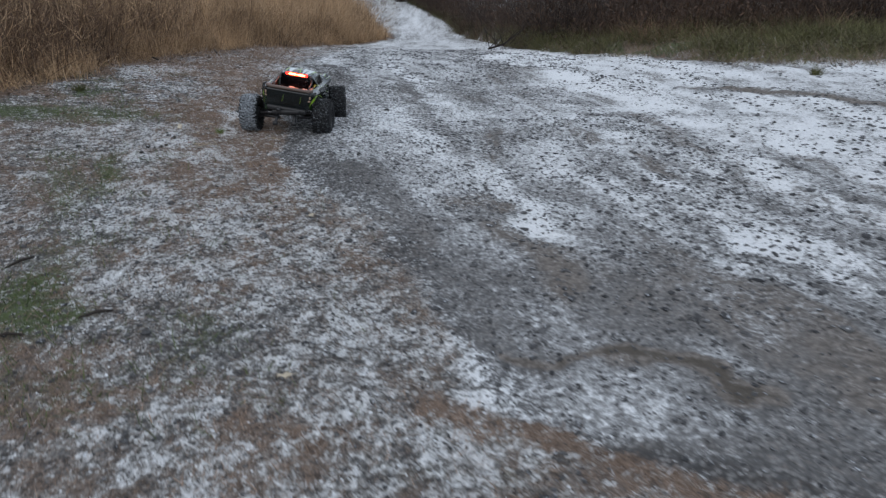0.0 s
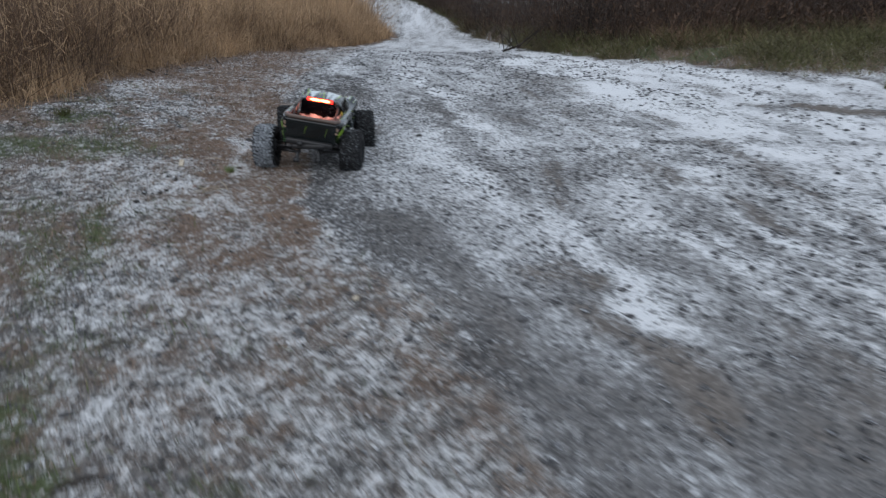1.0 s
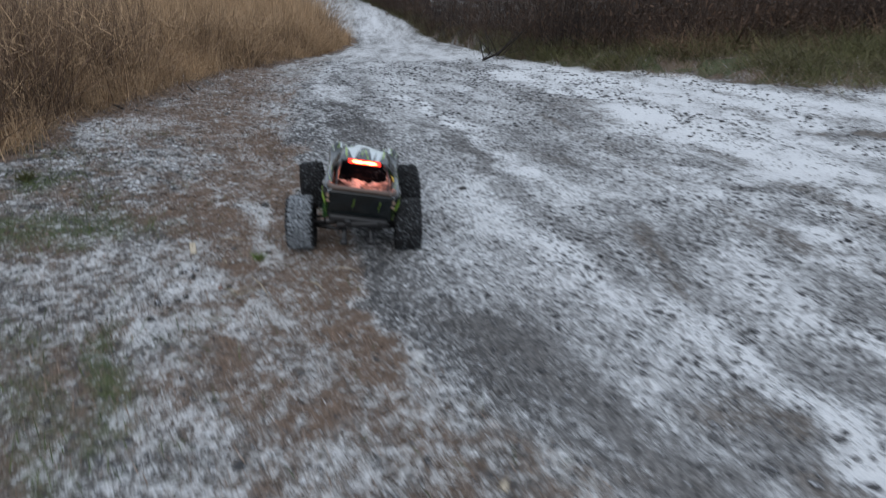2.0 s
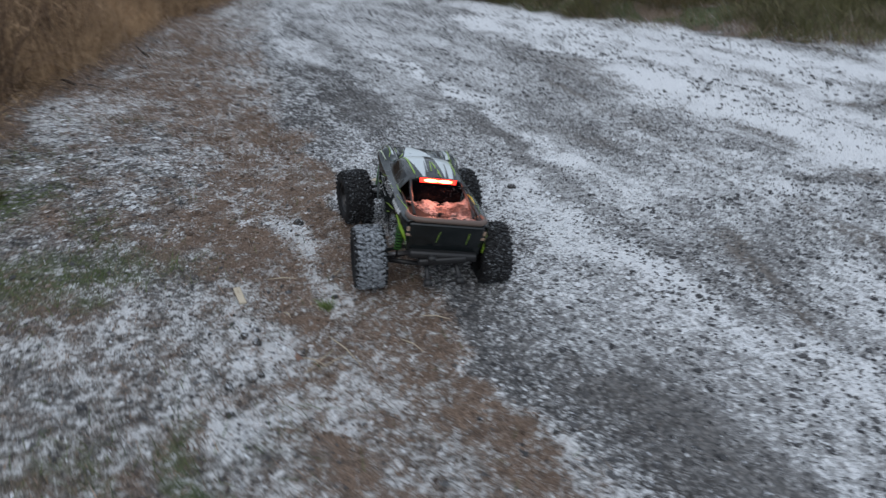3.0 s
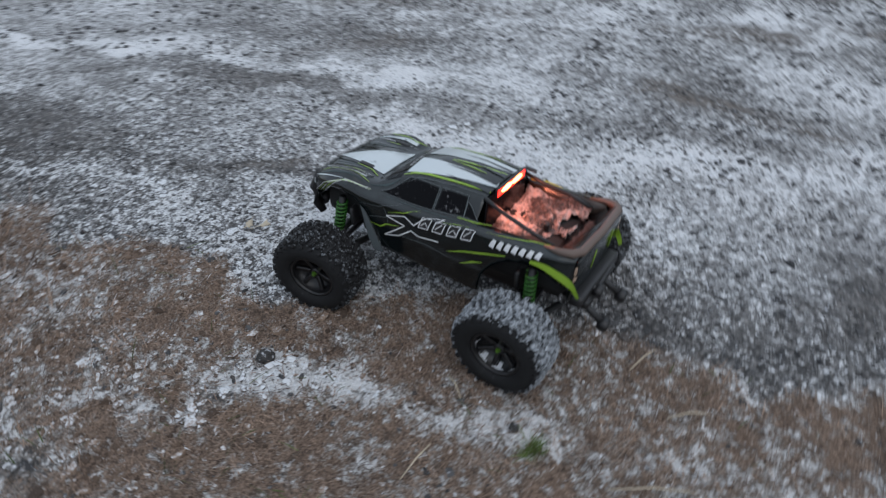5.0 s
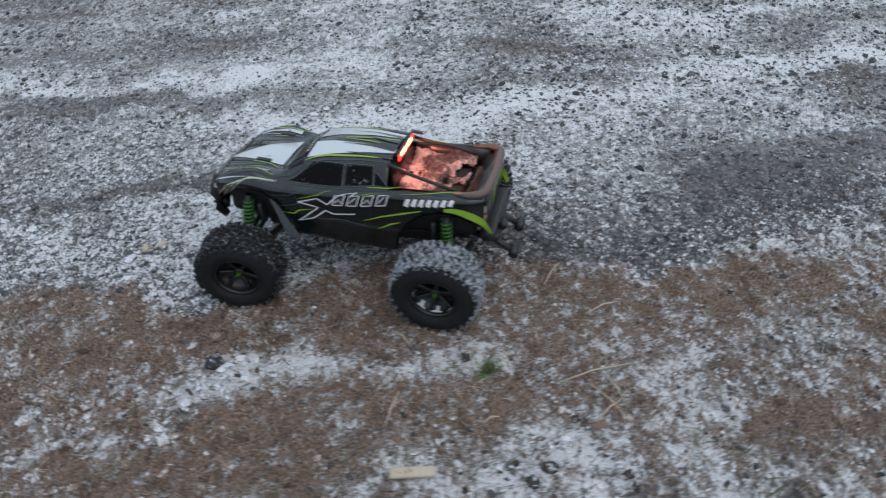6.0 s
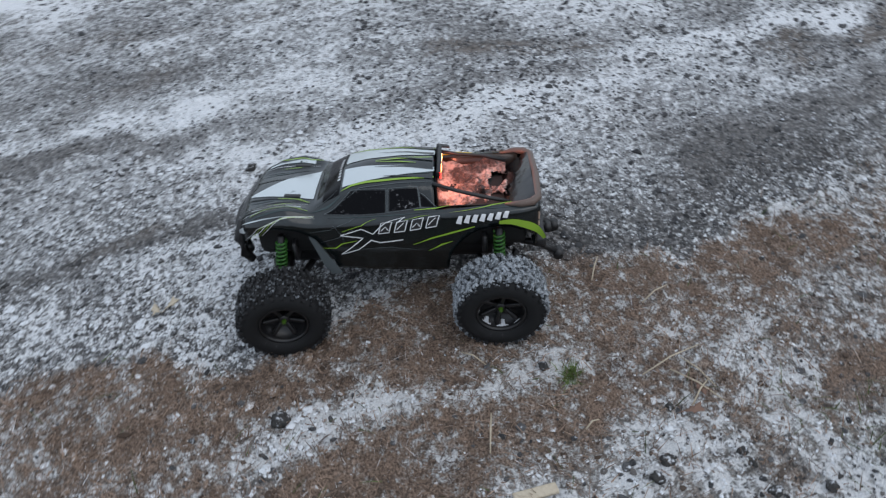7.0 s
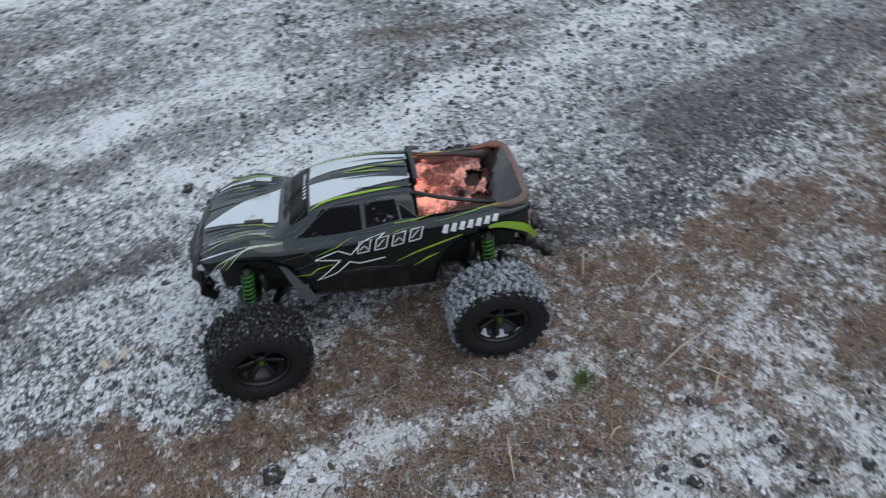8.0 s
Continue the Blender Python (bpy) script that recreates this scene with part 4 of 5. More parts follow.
def ribbon(bm, pts, widths, lift=.0016, step_len=.006):
    """A narrow stripe on the skin along (y, s) points, its width in metres."""
    path, wide = [], []
    for i in range(len(pts) - 1):
        (y0, s0), (y1, s1) = pts[i], pts[i + 1]
        n = max(2, int((abs(y1 - y0) + .33 * abs(s1 - s0)) / step_len))
        for k in range(n + (i == len(pts) - 2)):
            t = k / n
            path.append((y0 + (y1 - y0) * t, s0 + (s1 - s0) * t))
            wide.append(widths[i] + (widths[i + 1] - widths[i]) * t)
    rows = []
    for i, (y, s) in enumerate(path):
        (ya, sa), (yb, sb) = path[max(i - 1, 0)], path[min(i + 1, len(path) - 1)]
        dy, ds = yb - ya, (sb - sa) * .34
        size = math.hypot(dy, ds) + 1e-9
        oy, os_ = -ds / size * wide[i] / 2, dy / size * wide[i] / 2 / .34
        rows.append((bm.verts.new(skin(y + oy, s + os_, lift)), bm.verts.new(skin(y - oy, s - os_, lift))))
    for (a, b), (c, d) in zip(rows[:-1], rows[1:]):
        bm.faces.new((a, b, d, c))
    return bm


ARCHES = ((.232, .128, .106), (-.232, .112, .106))


def body_shell():
    bm = bmesh.new()
    ny, ns = SHELL.shape[:2]
    v = [[bm.verts.new(SHELL[i, j]) for j in range(ns)] for i in range(ny)]
    top = ns // 2
    for i in range(ny - 1):
        for j in range(ns - 1):
            mid = (SHELL[i, j] + SHELL[i + 1, j + 1]) / 2
            side = min(j, ns - 2 - j)
            if any((mid[1] - a) ** 2 + (mid[2] - b) ** 2 < r * r for a, b, r in ARCHES) and side < 3 * SUB:
                continue
            if mid[1] < -.103 and side >= 3 * SUB:
                continue
            bm.faces.new((v[i][j], v[i + 1][j], v[i + 1][j + 1], v[i][j + 1]))
    bmesh.ops.delete(bm, geom=[p for p in bm.verts if not p.link_faces], context="VERTS")
    for p in bm.verts:
        if p.is_boundary and abs(p.co.x) > .08:
            for a, b, r in ARCHES:
                d = math.hypot(p.co.y - a, p.co.z - b)
                if .6 * r < d < 1.12 * r and p.co.z > .115:
                    p.co.y, p.co.z = a + (p.co.y - a) * r / d, b + (p.co.z - b) * r / d
    # close the nose
    nose = [p for p in v[0] if p.is_valid]
    mid = bm.verts.new((0, .341, .19))
    for a, b in zip(nose[:-1], nose[1:]):
        bm.faces.new((a, b, mid))
    return bm


def helix(bm, a, b, radius, wire, turns=7):
    a, b = Vector(a), Vector(b)
    q = (b - a).to_track_quat("Z", "Y")
    n = turns * 12
    pts = [a + (b - a) * (i / n) + q @ Vector((radius * math.cos(6.28318 * i / 12), radius * math.sin(6.28318 * i / 12), 0)) for i in range(n + 1)]
    return tube(bm, pts, wire, 5)


def tyre_mesh():
    bm = bmesh.new()
    return lathe(bm, [(-.0365, .0945), (-.047, .088), (-.052, .074), (-.049, .060), (-.040, .053), (.040, .053), (.049, .060), (.052, .074), (.047, .088), (.0365, .0945)], 56)


def tread_mesh(seed):
    bm, r = bmesh.new(), random.Random(seed)
    lathe(bm, [(-.0365, .0945), (-.020, .0955), (0, .096), (.020, .0955), (.0365, .0945)], 72)
    for k in range(26):
        for side, off in ((-1, 0), (1, .5)):
            box(bm, (.008, .008, .018), Matrix.Rotation(radians(360 * (k + off) / 26), 4, "X") @ pose(side * .0442, .004, .0866, 0, side * 34, side * 6), .0015, 1)
    n = 34
    for k in range(n):
        for side, off in ((-1, 0), (1, .5)):
            spin = Matrix.Rotation(radians(360 * (k + off) / n), 4, "X")
            box(bm, (.026, .0085, .009), spin @ pose(side * .029, 0, .0968, 0, side * 6, side * 20), .0015, 1)
            box(bm, (.015, .0075, .009), spin @ pose(side * .0085, .005, .0972, 0, 0, side * -32), .0015, 1)
    for p in bm.verts:
        p.co *= 1 + r.uniform(-.017, .017)
    return bm


def packed_snow(seed, n, size):
    """Crumbs of snow and grit caught all over the tread."""
    r = np.random.default_rng(seed)
    turn, along = r.uniform(0, 6.2832, n), .045 * r.uniform(-1, 1, n)
    out = .1000 - 2.6 * np.clip(np.abs(along) - .036, 0, 1) * .35 + r.uniform(-.0035, .0022, n)
    s = size * (.35 + .9 * r.random(n) ** 2)
    cage = np.array([(1, 0, 0), (-1, 0, 0), (0, 1, 0), (0, -1, 0), (0, 0, 1), (0, 0, -1)], float)
    v = (cage[None] * r.uniform(.6, 1.4, (n, 6, 1)) + r.uniform(-.25, .25, (n, 6, 3))) * s[:, None, None]
    v += np.stack([along, out * np.sin(turn), out * np.cos(turn)], 1)[:, None]
    tri = np.array([(0, 2, 4), (2, 1, 4), (1, 3, 4), (3, 0, 4), (2, 0, 5), (1, 2, 5), (3, 1, 5), (0, 3, 5)])
    mesh = bpy.data.meshes.new("packed_snow")
    mesh.from_pydata(v.reshape(-1, 3).tolist(), [], (tri[None] + 6 * np.arange(n)[:, None, None]).reshape(-1, 3).tolist())
    return mesh


def rim_mesh():
    bm = lathe(bmesh.new(), [(-.034, .0545), (-.042, .0545), (-.0425, .050), (-.036, .0485), (-.012, .044), (-.008, .012), (-.010, 0.0005)], 40)
    return bm


def spoke_mesh():
    bm = box(bmesh.new(), (.011, .0095, .036), pose(-.023, 0, .029, 0, -14, 0), .003, 2)
    return bm


def build_wheel(name, truck, centre, turn, tread_mat, spin, label):
    """A left-hand wheel faces -x; a right-hand one is turned round."""
    w = part(name, rim_mesh(), RIM, truck, label, Matrix.Translation(centre) @ pose(0, 0, 0, 0, 0, turn) @ pose(0, 0, 0, spin))
    part("tyre", tyre_mesh(), RUBBER, w, "black rubber monster-truck tyre")
    part("tread", tread_mesh(len(name) + int(spin)), tread_mat, w, "chunky tread lugs caked with frost", smooth=False)
    snowy = tread_mat is TREAD_SNOW
    cake = new("packed_snow", packed_snow(int(spin), 1350 if snowy else 900, .0046 if snowy else .0038))
    cake.data.materials.append(CAKE if snowy else SLUSH)
    cake.parent, cake["label"] = w, "white snow packed in the tread" if snowy else "dark frozen slush in the tread"
    spoke = spoke_mesh()
    first = part("spoke", spoke, RIM, w)
    for k in range(1, 6):
        o = new("spoke", first.data)
        o.parent, o.matrix_basis = w, pose(0, 0, 0, 60 * k)
    for a0, a1, r0, r1 in ((98, 124, .0435, .0475), (142, 172, .0415, .0475), (188, 220, .0420, .0475), (236, 258, .0440, .0475)) if snowy else ():
        bm, r = bmesh.new(), random.Random(a0)
        grid = []
        for u in range(13):
            turn_by = radians(a0 + (a1 - a0) * u / 12 - spin)
            inner = r0 + .003 * r.random() + .004 * abs(u - 6) / 6
            grid.append([bm.verts.new((-.0165 - .016 * (q ** 1.5) - .002 * r.random(), (inner + (r1 - inner) * q) * math.sin(turn_by), (inner + (r1 - inner) * q) * math.cos(turn_by))) for q in (0, .35, .7, 1)])
        for u in range(12):
            for q in range(3):
                bm.faces.new((grid[u][q], grid[u + 1][q], grid[u + 1][q + 1], grid[u][q + 1]))
        part("rim_snow", bm, CRUMB, w, "snow caught in the rim")
    bm = tube(bmesh.new(), [(-.012, 0, 0), (-.028, 0, 0), (-.033, 0, 0)], [.0062, .0058, .004], 6)
    part("hub_nut", bm, HUB, w, "bright green hub nut", smooth=False)
    part("hub_cap", tube(bmesh.new(), [(-.010, 0, 0), (-.022, 0, 0), (-.026, 0, 0)], [.015, .013, .009], 16), RIM, w, "black hub behind the nut")
    return w


def build_truck():
    truck = tagged(new("toy_truck"), "black and lime radio-controlled monster truck standing on the snowy verge", "toy truck")
    truck.matrix_basis = Matrix.Translation(TRUCK) @ pose(0, 0, 0, 0, 0, HEADING)
    # wheels
    for name, lx, ly, turn, tread_mat, spin, label in (
            ("wheel", -.215, -.238, 0, TREAD_SNOW, 10, "black wheel, its tread caked white with snow"),
            ("wheel", -.215, .238, 10, TREAD, 40, "black wheel, steered a little to one side"),
            ("wheel", .188, -.238, 180, TREAD, 70, "black wheel with dusty tread"),
            ("wheel", .195, .238, 190, TREAD, 25, "black wheel with dusty tread")):
        p = truck.matrix_basis @ Vector((lx, ly, 0))
        build_wheel(name, truck, (lx, ly, float(ground_z(p.x, p.y)) + (.097 if lx < 0 else .083)), turn, tread_mat, spin, label)
    # chassis and running gear
    bm = box(bmesh.new(), (.125, .46, .035), pose(0, 0, .105), .01)
    box(bm, (.10, .12, .06), pose(0, .22, .125), .012)
    box(bm, (.10, .12, .06), pose(0, -.22, .125), .012)
    box(bm, (.09, .25, .06), pose(0, 0, .145), .012)
    part("chassis", bm, TRIM, truck, "black plastic chassis tub", smooth=False)
    for sx in (-1, 1):
        for sy in (-1, 1):
            y = .238 * sy
            bm = tube(bmesh.new(), [(sx * .05, y - .045, .085), (sx * .175, y, .085)], .008)
            tube(bm, [(sx * .05, y + .045, .085), (sx * .175, y, .085)], .008)
            tube(bm, [(sx * .05, y, .135), (sx * .175, y, .115)], .006)
            box(bm, (.022, .03, .06), pose(sx * .178, y, .1), .005)
            part("suspension_arm", bm, TRIM, truck)
            part("drive_shaft", tube(bmesh.new(), [(sx * .05, y, .105), (sx * .19, y, .1)], .0065), STEEL, truck)
            fy = y + (.012 if sy > 0 else -.004)
            drop = .026 if sx > 0 else 0
            foot, head = (sx * .128, fy, .095), (sx * .112, y - .004, .215 - drop)
            shock = part("shock", tube(bmesh.new(), [foot, (sx * .1245, fy, .125), (sx * .1244, fy, .126), head], [.004, .004, .0080, .0080], 12), TRIM, truck, "black shock absorber")
            part("spring", helix(bmesh.new(), (sx * .124, fy, .122), (sx * .114, y - .003, .205 - drop), .0108, .0031, 8), SPRING, shock, "bright green coil spring")
    for sy in (-1, 1):
        part("shock_tower", box(bmesh.new(), (.24, .012, .05), pose(0, .21 * sy, .170), .006), TRIM, truck)
    # rear bumper with its tow mounts
    bm = box(bmesh.new(), (.15, .022, .022), pose(0, -.340, .128), .007)
    for sx in (-1, 1):
        tube(bm, [(sx * .045, -.28, .12), (sx * .047, -.340, .104), (sx * .05, -.378, .078)], .008)
        tube(bm, [(sx * .05 - .012, -.382, .075), (sx * .05 + .012, -.382, .075)], .012, 12)
    part("rear_bumper", bm, TRIM, truck, "black plastic rear bumper with tow mounts")
    bm = tube(bmesh.new(), [(-.03, -.30, .15), (-.033, -.335, .15), (-.035, -.352, .145)], .008)
    tube(bm, [(-.046, -.355, .145), (-.024, -.355, .145)], .010, 12)
    part("tow_hook", bm, TRIM, truck)

    # added box, painted near-black as the shade behind the wheel arches
    part("shade_box", box(bmesh.new(), (.20, .60, .075), pose(0, -.005, .176, 0, LEAN_RIGHT), .02), SHADE_BLACK, truck, "near-black filler box for the shade inside the shell")
    # painted shell, leaning on soft springs
    body = part("body", body_shell(), PAINT, truck, "glossy black painted shell with lime and silver streaks",
                pose(0, -.005, .116) @ pose(0, 0, 0, 0, LEAN_RIGHT, 0) @ pose(0, 0, -.12))
    body.modifiers.new("thickness", "SOLIDIFY").thickness = .0022

    def under(name, bm, material, label="", smooth=True):
        return part(name, bm, material, body, label, None, smooth)

    # windows
    under("windshield", film((((.142, .74), (.142, 1.26)), ((.104, .78), (.104, 1.22))), 14, 6), GLASS, "dark smoked windshield")
    for a in (1, -1):
        def at(s):
            return s if a > 0 else 2 - s
        under("side_window", film((((.133, at(.580)), (.006, at(.605))), ((.077, at(.785)), (.004, at(.770)))), 6, 16), GLASS, "dark speckled side window")
        under("side_window", film((((-.003, at(.615)), (-.068, at(.636))), ((-.006, at(.770)), (-.064, at(.772))))), GLASS, "dark speckled rear side window")
        under("side_window", film((((-.073, at(.638)), (-.102, at(.625))), ((-.070, at(.735)), (-.080, at(.705))))), GLASS)
        for outline in ([(.138, .572), (.003, .598), (.001, .778), (.078, .794), (.138, .572)], [(.0, .606), (-.070, .628), (-.066, .782), (-.003, .778), (.0, .606)],
                        [(-.071, .630), (-.106, .618), (-.082, .712), (-.069, .744), (-.071, .630)]):
            under("window_trim", ribbon(bmesh.new(), [(q, at(w)) for q, w in outline], [.0013] * 5, .0018), GREY, "scuffed grey window edge")
        # lime and silver streaks along the side and over the top
        for pts, widths in (
                ([(.100, at(.800)), (.077, at(.830)), (.043, at(.838)), (-.03, at(.842)), (-.100, at(.851))], (.001, .005, .005, .0045, .003)),
                ([(-.133, at(.487)), (-.166, at(.519)), (-.223, at(.600)), (-.264, at(.618))], (.001, .004, .005, .002)),
                ([(-.057, at(.612)), (-.102, at(.612)), (-.135, at(.632))], (.002, .004, .001)),
                ([(.100, at(.345)), (.057, at(.390)), (.025, at(.490))], (.001, .0025, .001)),
                ([(-.036, at(.424)), (-.072, at(.461)), (-.094, at(.455))], (.001, .0035, .001)),
                ([(-.051, at(.229)), (-.09, at(.266)), (-.139, at(.297)), (-.184, at(.325))], (.001, .003, .004, .002)),
                ([(-.083, at(.18)), (-.112, at(.221)), (-.136, at(.240))], (.001, .004, .001)),
                ([(.145, at(.215)), (.117, at(.215)), (.103, at(.250)), (.07, at(.27))], (.001, .003, .003, .001)),
                ([(.30, at(.56)), (.26, at(.64)), (.20, at(.66)), (.172, at(.62))], (.001, .004, .005, .002))):
            under("lime_stripe", ribbon(bmesh.new(), pts, widths), LIME, "lime green streak")
        bm = bmesh.new()
        arch = [(-.232 + .113 * math.cos(radians(d)), .112 + .113 * math.sin(radians(d))) for d in range(92, 158, 6)]
        rows = []
        for i, (yy, zz) in enumerate(arch):
            w = .004 + .012 * math.sin(math.pi * min(1, (i + 1) / len(arch)) * .9)
            out = np.array((yy + .232, zz - .112)) / .113
            ids = [(yy, zz), (yy + out[0] * w, zz + out[1] * w)]
            row = []
            for qy, qz in ids:
                sec = profile(qy)
                j = int(np.argmin(np.abs(sec[:3 * SUB, 2] - qz)))
                row.append(bm.verts.new((a * (sec[j, 0] - .002), qy, qz)))
            rows.append(row)
        for (p, q), (r, s) in zip(rows[:-1], rows[1:]):
            bm.faces.new((p, q, s, r))
        under("arch_flare", bm, LIME, "lime green wheel arch edge")
        for k in range(5):
            o = .028 * k
            under("fender_streak", ribbon(bmesh.new(), [(.314 - .010 * k, at(.25 + .5 * o)), (.282 - .010 * k, at(.385 + .4 * o)), (.242 - .006 * k, at(.455 + .4 * o)), (.200 - .008 * k, at(.502 + .3 * o)), (.158, at(.515 + .3 * o))],
                                           (.0005, .0014, .0018, .0016, .0004)), (WHITE, LIME)[k % 2], "fine streak over the front wing")
        for pts in ([(.170, at(.345)), (.125, at(.363)), (.084, at(.437)), (.067, at(.56))], [(.148, at(.262)), (.107, at(.300)), (.075, at(.36))], [(.118, at(.40)), (.100, at(.31)), (.098, at(.25))], [(.157, at(.69)), (.135, at(.75)), (.109, at(.815))],
                    [(-.06, at(.19)), (.0, at(.215)), (.06, at(.20))]):
            under("scratch", ribbon(bmesh.new(), pts, [.0006] + [.0011] * (len(pts) - 2) + [.0006]), GREY, "thin pale scratch")
        # plain white emblem shapes where the maker's marks are
        for pts in ([(.104, at(.316)), (.058, at(.359)), (.034, at(.317)), (.004, at(.41)), (-.037, at(.487)), (-.022, at(.40))],
                    [(.104, at(.316)), (.056, at(.288)), (.108, at(.156)), (.068, at(.199)), (.039, at(.270)), (.02, at(.25)), (-.03, at(.268))]):
            under("emblem_line", ribbon(bmesh.new(), pts, [.0025] * len(pts)), WHITE, "white outlined emblem")
        for k in range(4):
            y0, s0 = .022 - .034 * k, .318 + .006 * k
            pts = [(y0, at(s0)), (y0 - .008, at(s0 + .088)), (y0 - .031, at(s0 + .094)), (y0 - .023, at(s0 + .006)), (y0, at(s0))]
            under("emblem_block", film(((pts[0], pts[3]), (pts[1], pts[2])), 4, 4, .0014), TRIM, "dark block")
            under("emblem_edge", ribbon(bmesh.new(), pts, [.0021] * 5, .0019), WHITE, "white outlined block")
            under("emblem_edge", ribbon(bmesh.new(), [(y0 - .006, at(s0 + .02)), (y0 - .016, at(s0 + .05)), (y0 - .022, at(s0 + .02 + .05 * (k % 2)))], [.0020] * 3, .0019), WHITE, "white outlined block")
        for k in range(7):
            y0, s0 = -.150 - .0163 * k, .348 + .003 * k
            tilt = .006
            under("emblem_bar", ribbon(bmesh.new(), [(y0, at(s0)), (y0 - tilt, at(s0 + .060))], [.0112, .0085]), WHITE, "slanted white bar")
        for pts, widths, film_of in (([(.318, at(.70)), (.255, at(.745)), (.176, at(.765))], (.0004, .0016, .0005), WHITE), ([(.316, at(.62)), (.262, at(.665)), (.200, at(.66))], (.001, .006, .001), GREY),
                                     ([(.268, at(.775)), (.230, at(.782)), (.205, at(.776))], (.0005, .003, .0005), LIME), ([(.324, at(.55)), (.285, at(.60)), (.225, at(.625))], (.0004, .0014, .0004), WHITE),
                                     ([(.094, at(.72)), (.060, at(.80)), (-.02, at(.812)), (-.095, at(.818))], (.0004, .0012, .0012, .0004), GREY), ([(.300, at(.80)), (.255, at(.825)), (.19, at(.822))], (.0008, .004, .0008), GREY)):
            under("fine_streak", ribbon(bmesh.new(), pts, widths, .0019), film_of, "fine printed streak")
        for pts, widths in (([(.326, at(.60)), (.28, at(.66)), (.235, at(.70)), (.178, at(.69))], (.001, .007, .009, .002)), ([(.325, at(.46)), (.285, at(.54)), (.24, at(.575)), (.18, at(.59))], (.001, .006, .008, .001)),
                            ([(.165, at(.60)), (.135, at(.66)), (.102, at(.76))], (.002, .009, .002)), ([(.13, at(.52)), (.06, at(.545)), (-.03, at(.565)), (-.12, at(.575))], (.001, .005, .006, .001)),
                            ([(.314, at(.83)), (.26, at(.845)), (.20, at(.83))], (.001, .004, .001)), ([(.09, at(.875)), (.02, at(.88)), (-.09, at(.89))], (.001, .006, .002)),
                            ([(-.15, at(.56)), (-.20, at(.55)), (-.29, at(.52))], (.001, .006, .001))):
            under("teal_streak", ribbon(bmesh.new(), pts, widths, .0010), TEAL, "soft teal-grey streak in the paint")
        under("fender_flash", ribbon(bmesh.new(), [(.322, at(.47)), (.30, at(.485)), (.262, at(.500)), (.215, at(.505))], (.002, .007, .004, .0005), .0014), SILVER, "silver flash on the front wing")
        # lamps
        under("headlight", film((((.330, at(.34)), (.312, at(.34))), ((.331, at(.40)), (.316, at(.42)))), 4, 4, .003), SILVER, "silver printed headlight")
        bm = box(bmesh.new(), (.018, .004, .016), pose(-.116 * a, -.3215, .226), .002)
        under("tail_light", bm, LENS, "dusty pale amber tail light")
        bm = box(bmesh.new(), (.018, .004, .009), pose(-.116 * a, -.3215, .207), .002)
        under("tail_light", bm, LENS, "dusty pale reversing light")
        # strut from the roof to the load bed
        bm = tube(bmesh.new(), [(-.088 * a, -.098, .296 if a > 0 else .285), (-.094 * a, -.15, .279 if a > 0 else .270), (-.096 * a, -.21, .262), (-.095 * a, -.262, .247)], .0043, 10)
        under("bed_strut", bm, TRIM, "dusty black strut over the load bed")
    # silver panels of the bonnet and the roof
    under("bonnet_panel", film((((.318, .915), (.318, .935)), ((.245, .880), (.245, 1.075))), 16, 10), SILVER, "silver bonnet panel tip")
    under("bonnet_panel", film((((.245, .880), (.245, 1.075)), ((.168, .84), (.168, 1.15))), 16, 10), SILVER, "silver bonnet panel")
    under("bonnet_panel", film((((.30, 1.32), (.30, 1.34)), ((.19, 1.28), (.19, 1.36))), 8, 8), SILVER)
    under("bonnet_panel", film((((.30, .66), (.30, .68)), ((.19, .68), (.19, .72))), 8, 8), SILVER)
    under("roof_panel", film((((.098, .83), (.098, .97)), ((-.100, .90), (-.100, .935))), 10, 16), SILVER, "silver roof streak")
    under("roof_panel", film((((.098, 1.02), (.098, 1.17)), ((-.100, 1.06), (-.100, 1.12))), 10, 16), SILVER, "silver roof streak")
    for pts, widths in (([(.03, 1.0), (-.03, 1.01), (-.095, 1.03)], (.001, .006, .002)), ([(.03, .99), (-.03, .975), (-.06, .97)], (.001, .003, .001)),
                        ([(.25, .86), (.20, .84), (.175, .80)], (.001, .004, .002))):
        under("lime_stripe", ribbon(bmesh.new(), pts, widths), LIME, "lime green streak")
    for k in range(9):
        q = .90 + .025 * k
        under("emblem_bar", ribbon(bmesh.new(), [(.112, q), (.106, q + .004)], [.004, .004]), WHITE, "small white bar above the windshield")
    for k in range(5):
        q = .86 + .075 * k
        if k in (0, 3):
            under("dark_streak", ribbon(bmesh.new(), [(.318, q + .02), (.27, q + .012), (.225 - .01 * (k % 2), q)], (.006, .004, .0005), .0022), PAINT, "tapering black streak")
        under("dark_streak", ribbon(bmesh.new(), [(-.098, q - .01), (-.05, q), (.01 + .02 * (k % 2), q + .012)], (.008, .004, .0005), .0022), PAINT, "tapering black streak")
    # bonnet scoops
    for a in (-1, 1):
        under("bonnet_scoop", box(bmesh.new(), (.011, .036, .004), pose(.070 * a, .212, .2700, 4), .0015), TRIM, "black bonnet scoop")
    # nose bumper
    bm = bmesh.new()
    for z, r, wide in ((.145, .012, .085), (.198, .010, .100)):
        tube(bm, [(-wide, .330, z), (-wide * .55, .350, z), (0, .355, z), (wide * .55, .350, z), (wide, .330, z)], r, 10)
    for sx in (-1, 1):
        tube(bm, [(sx * .097, .322, .124), (sx * .101, .336, .145), (sx * .104, .340, .185), (sx * .100, .328, .232)], [.009, .0125, .0125, .007], 10)
    box(bm, (.16, .012, .07), pose(0, .343, .178), .005)
    under("front_bumper", bm, TRIM, "black plastic front bumper")
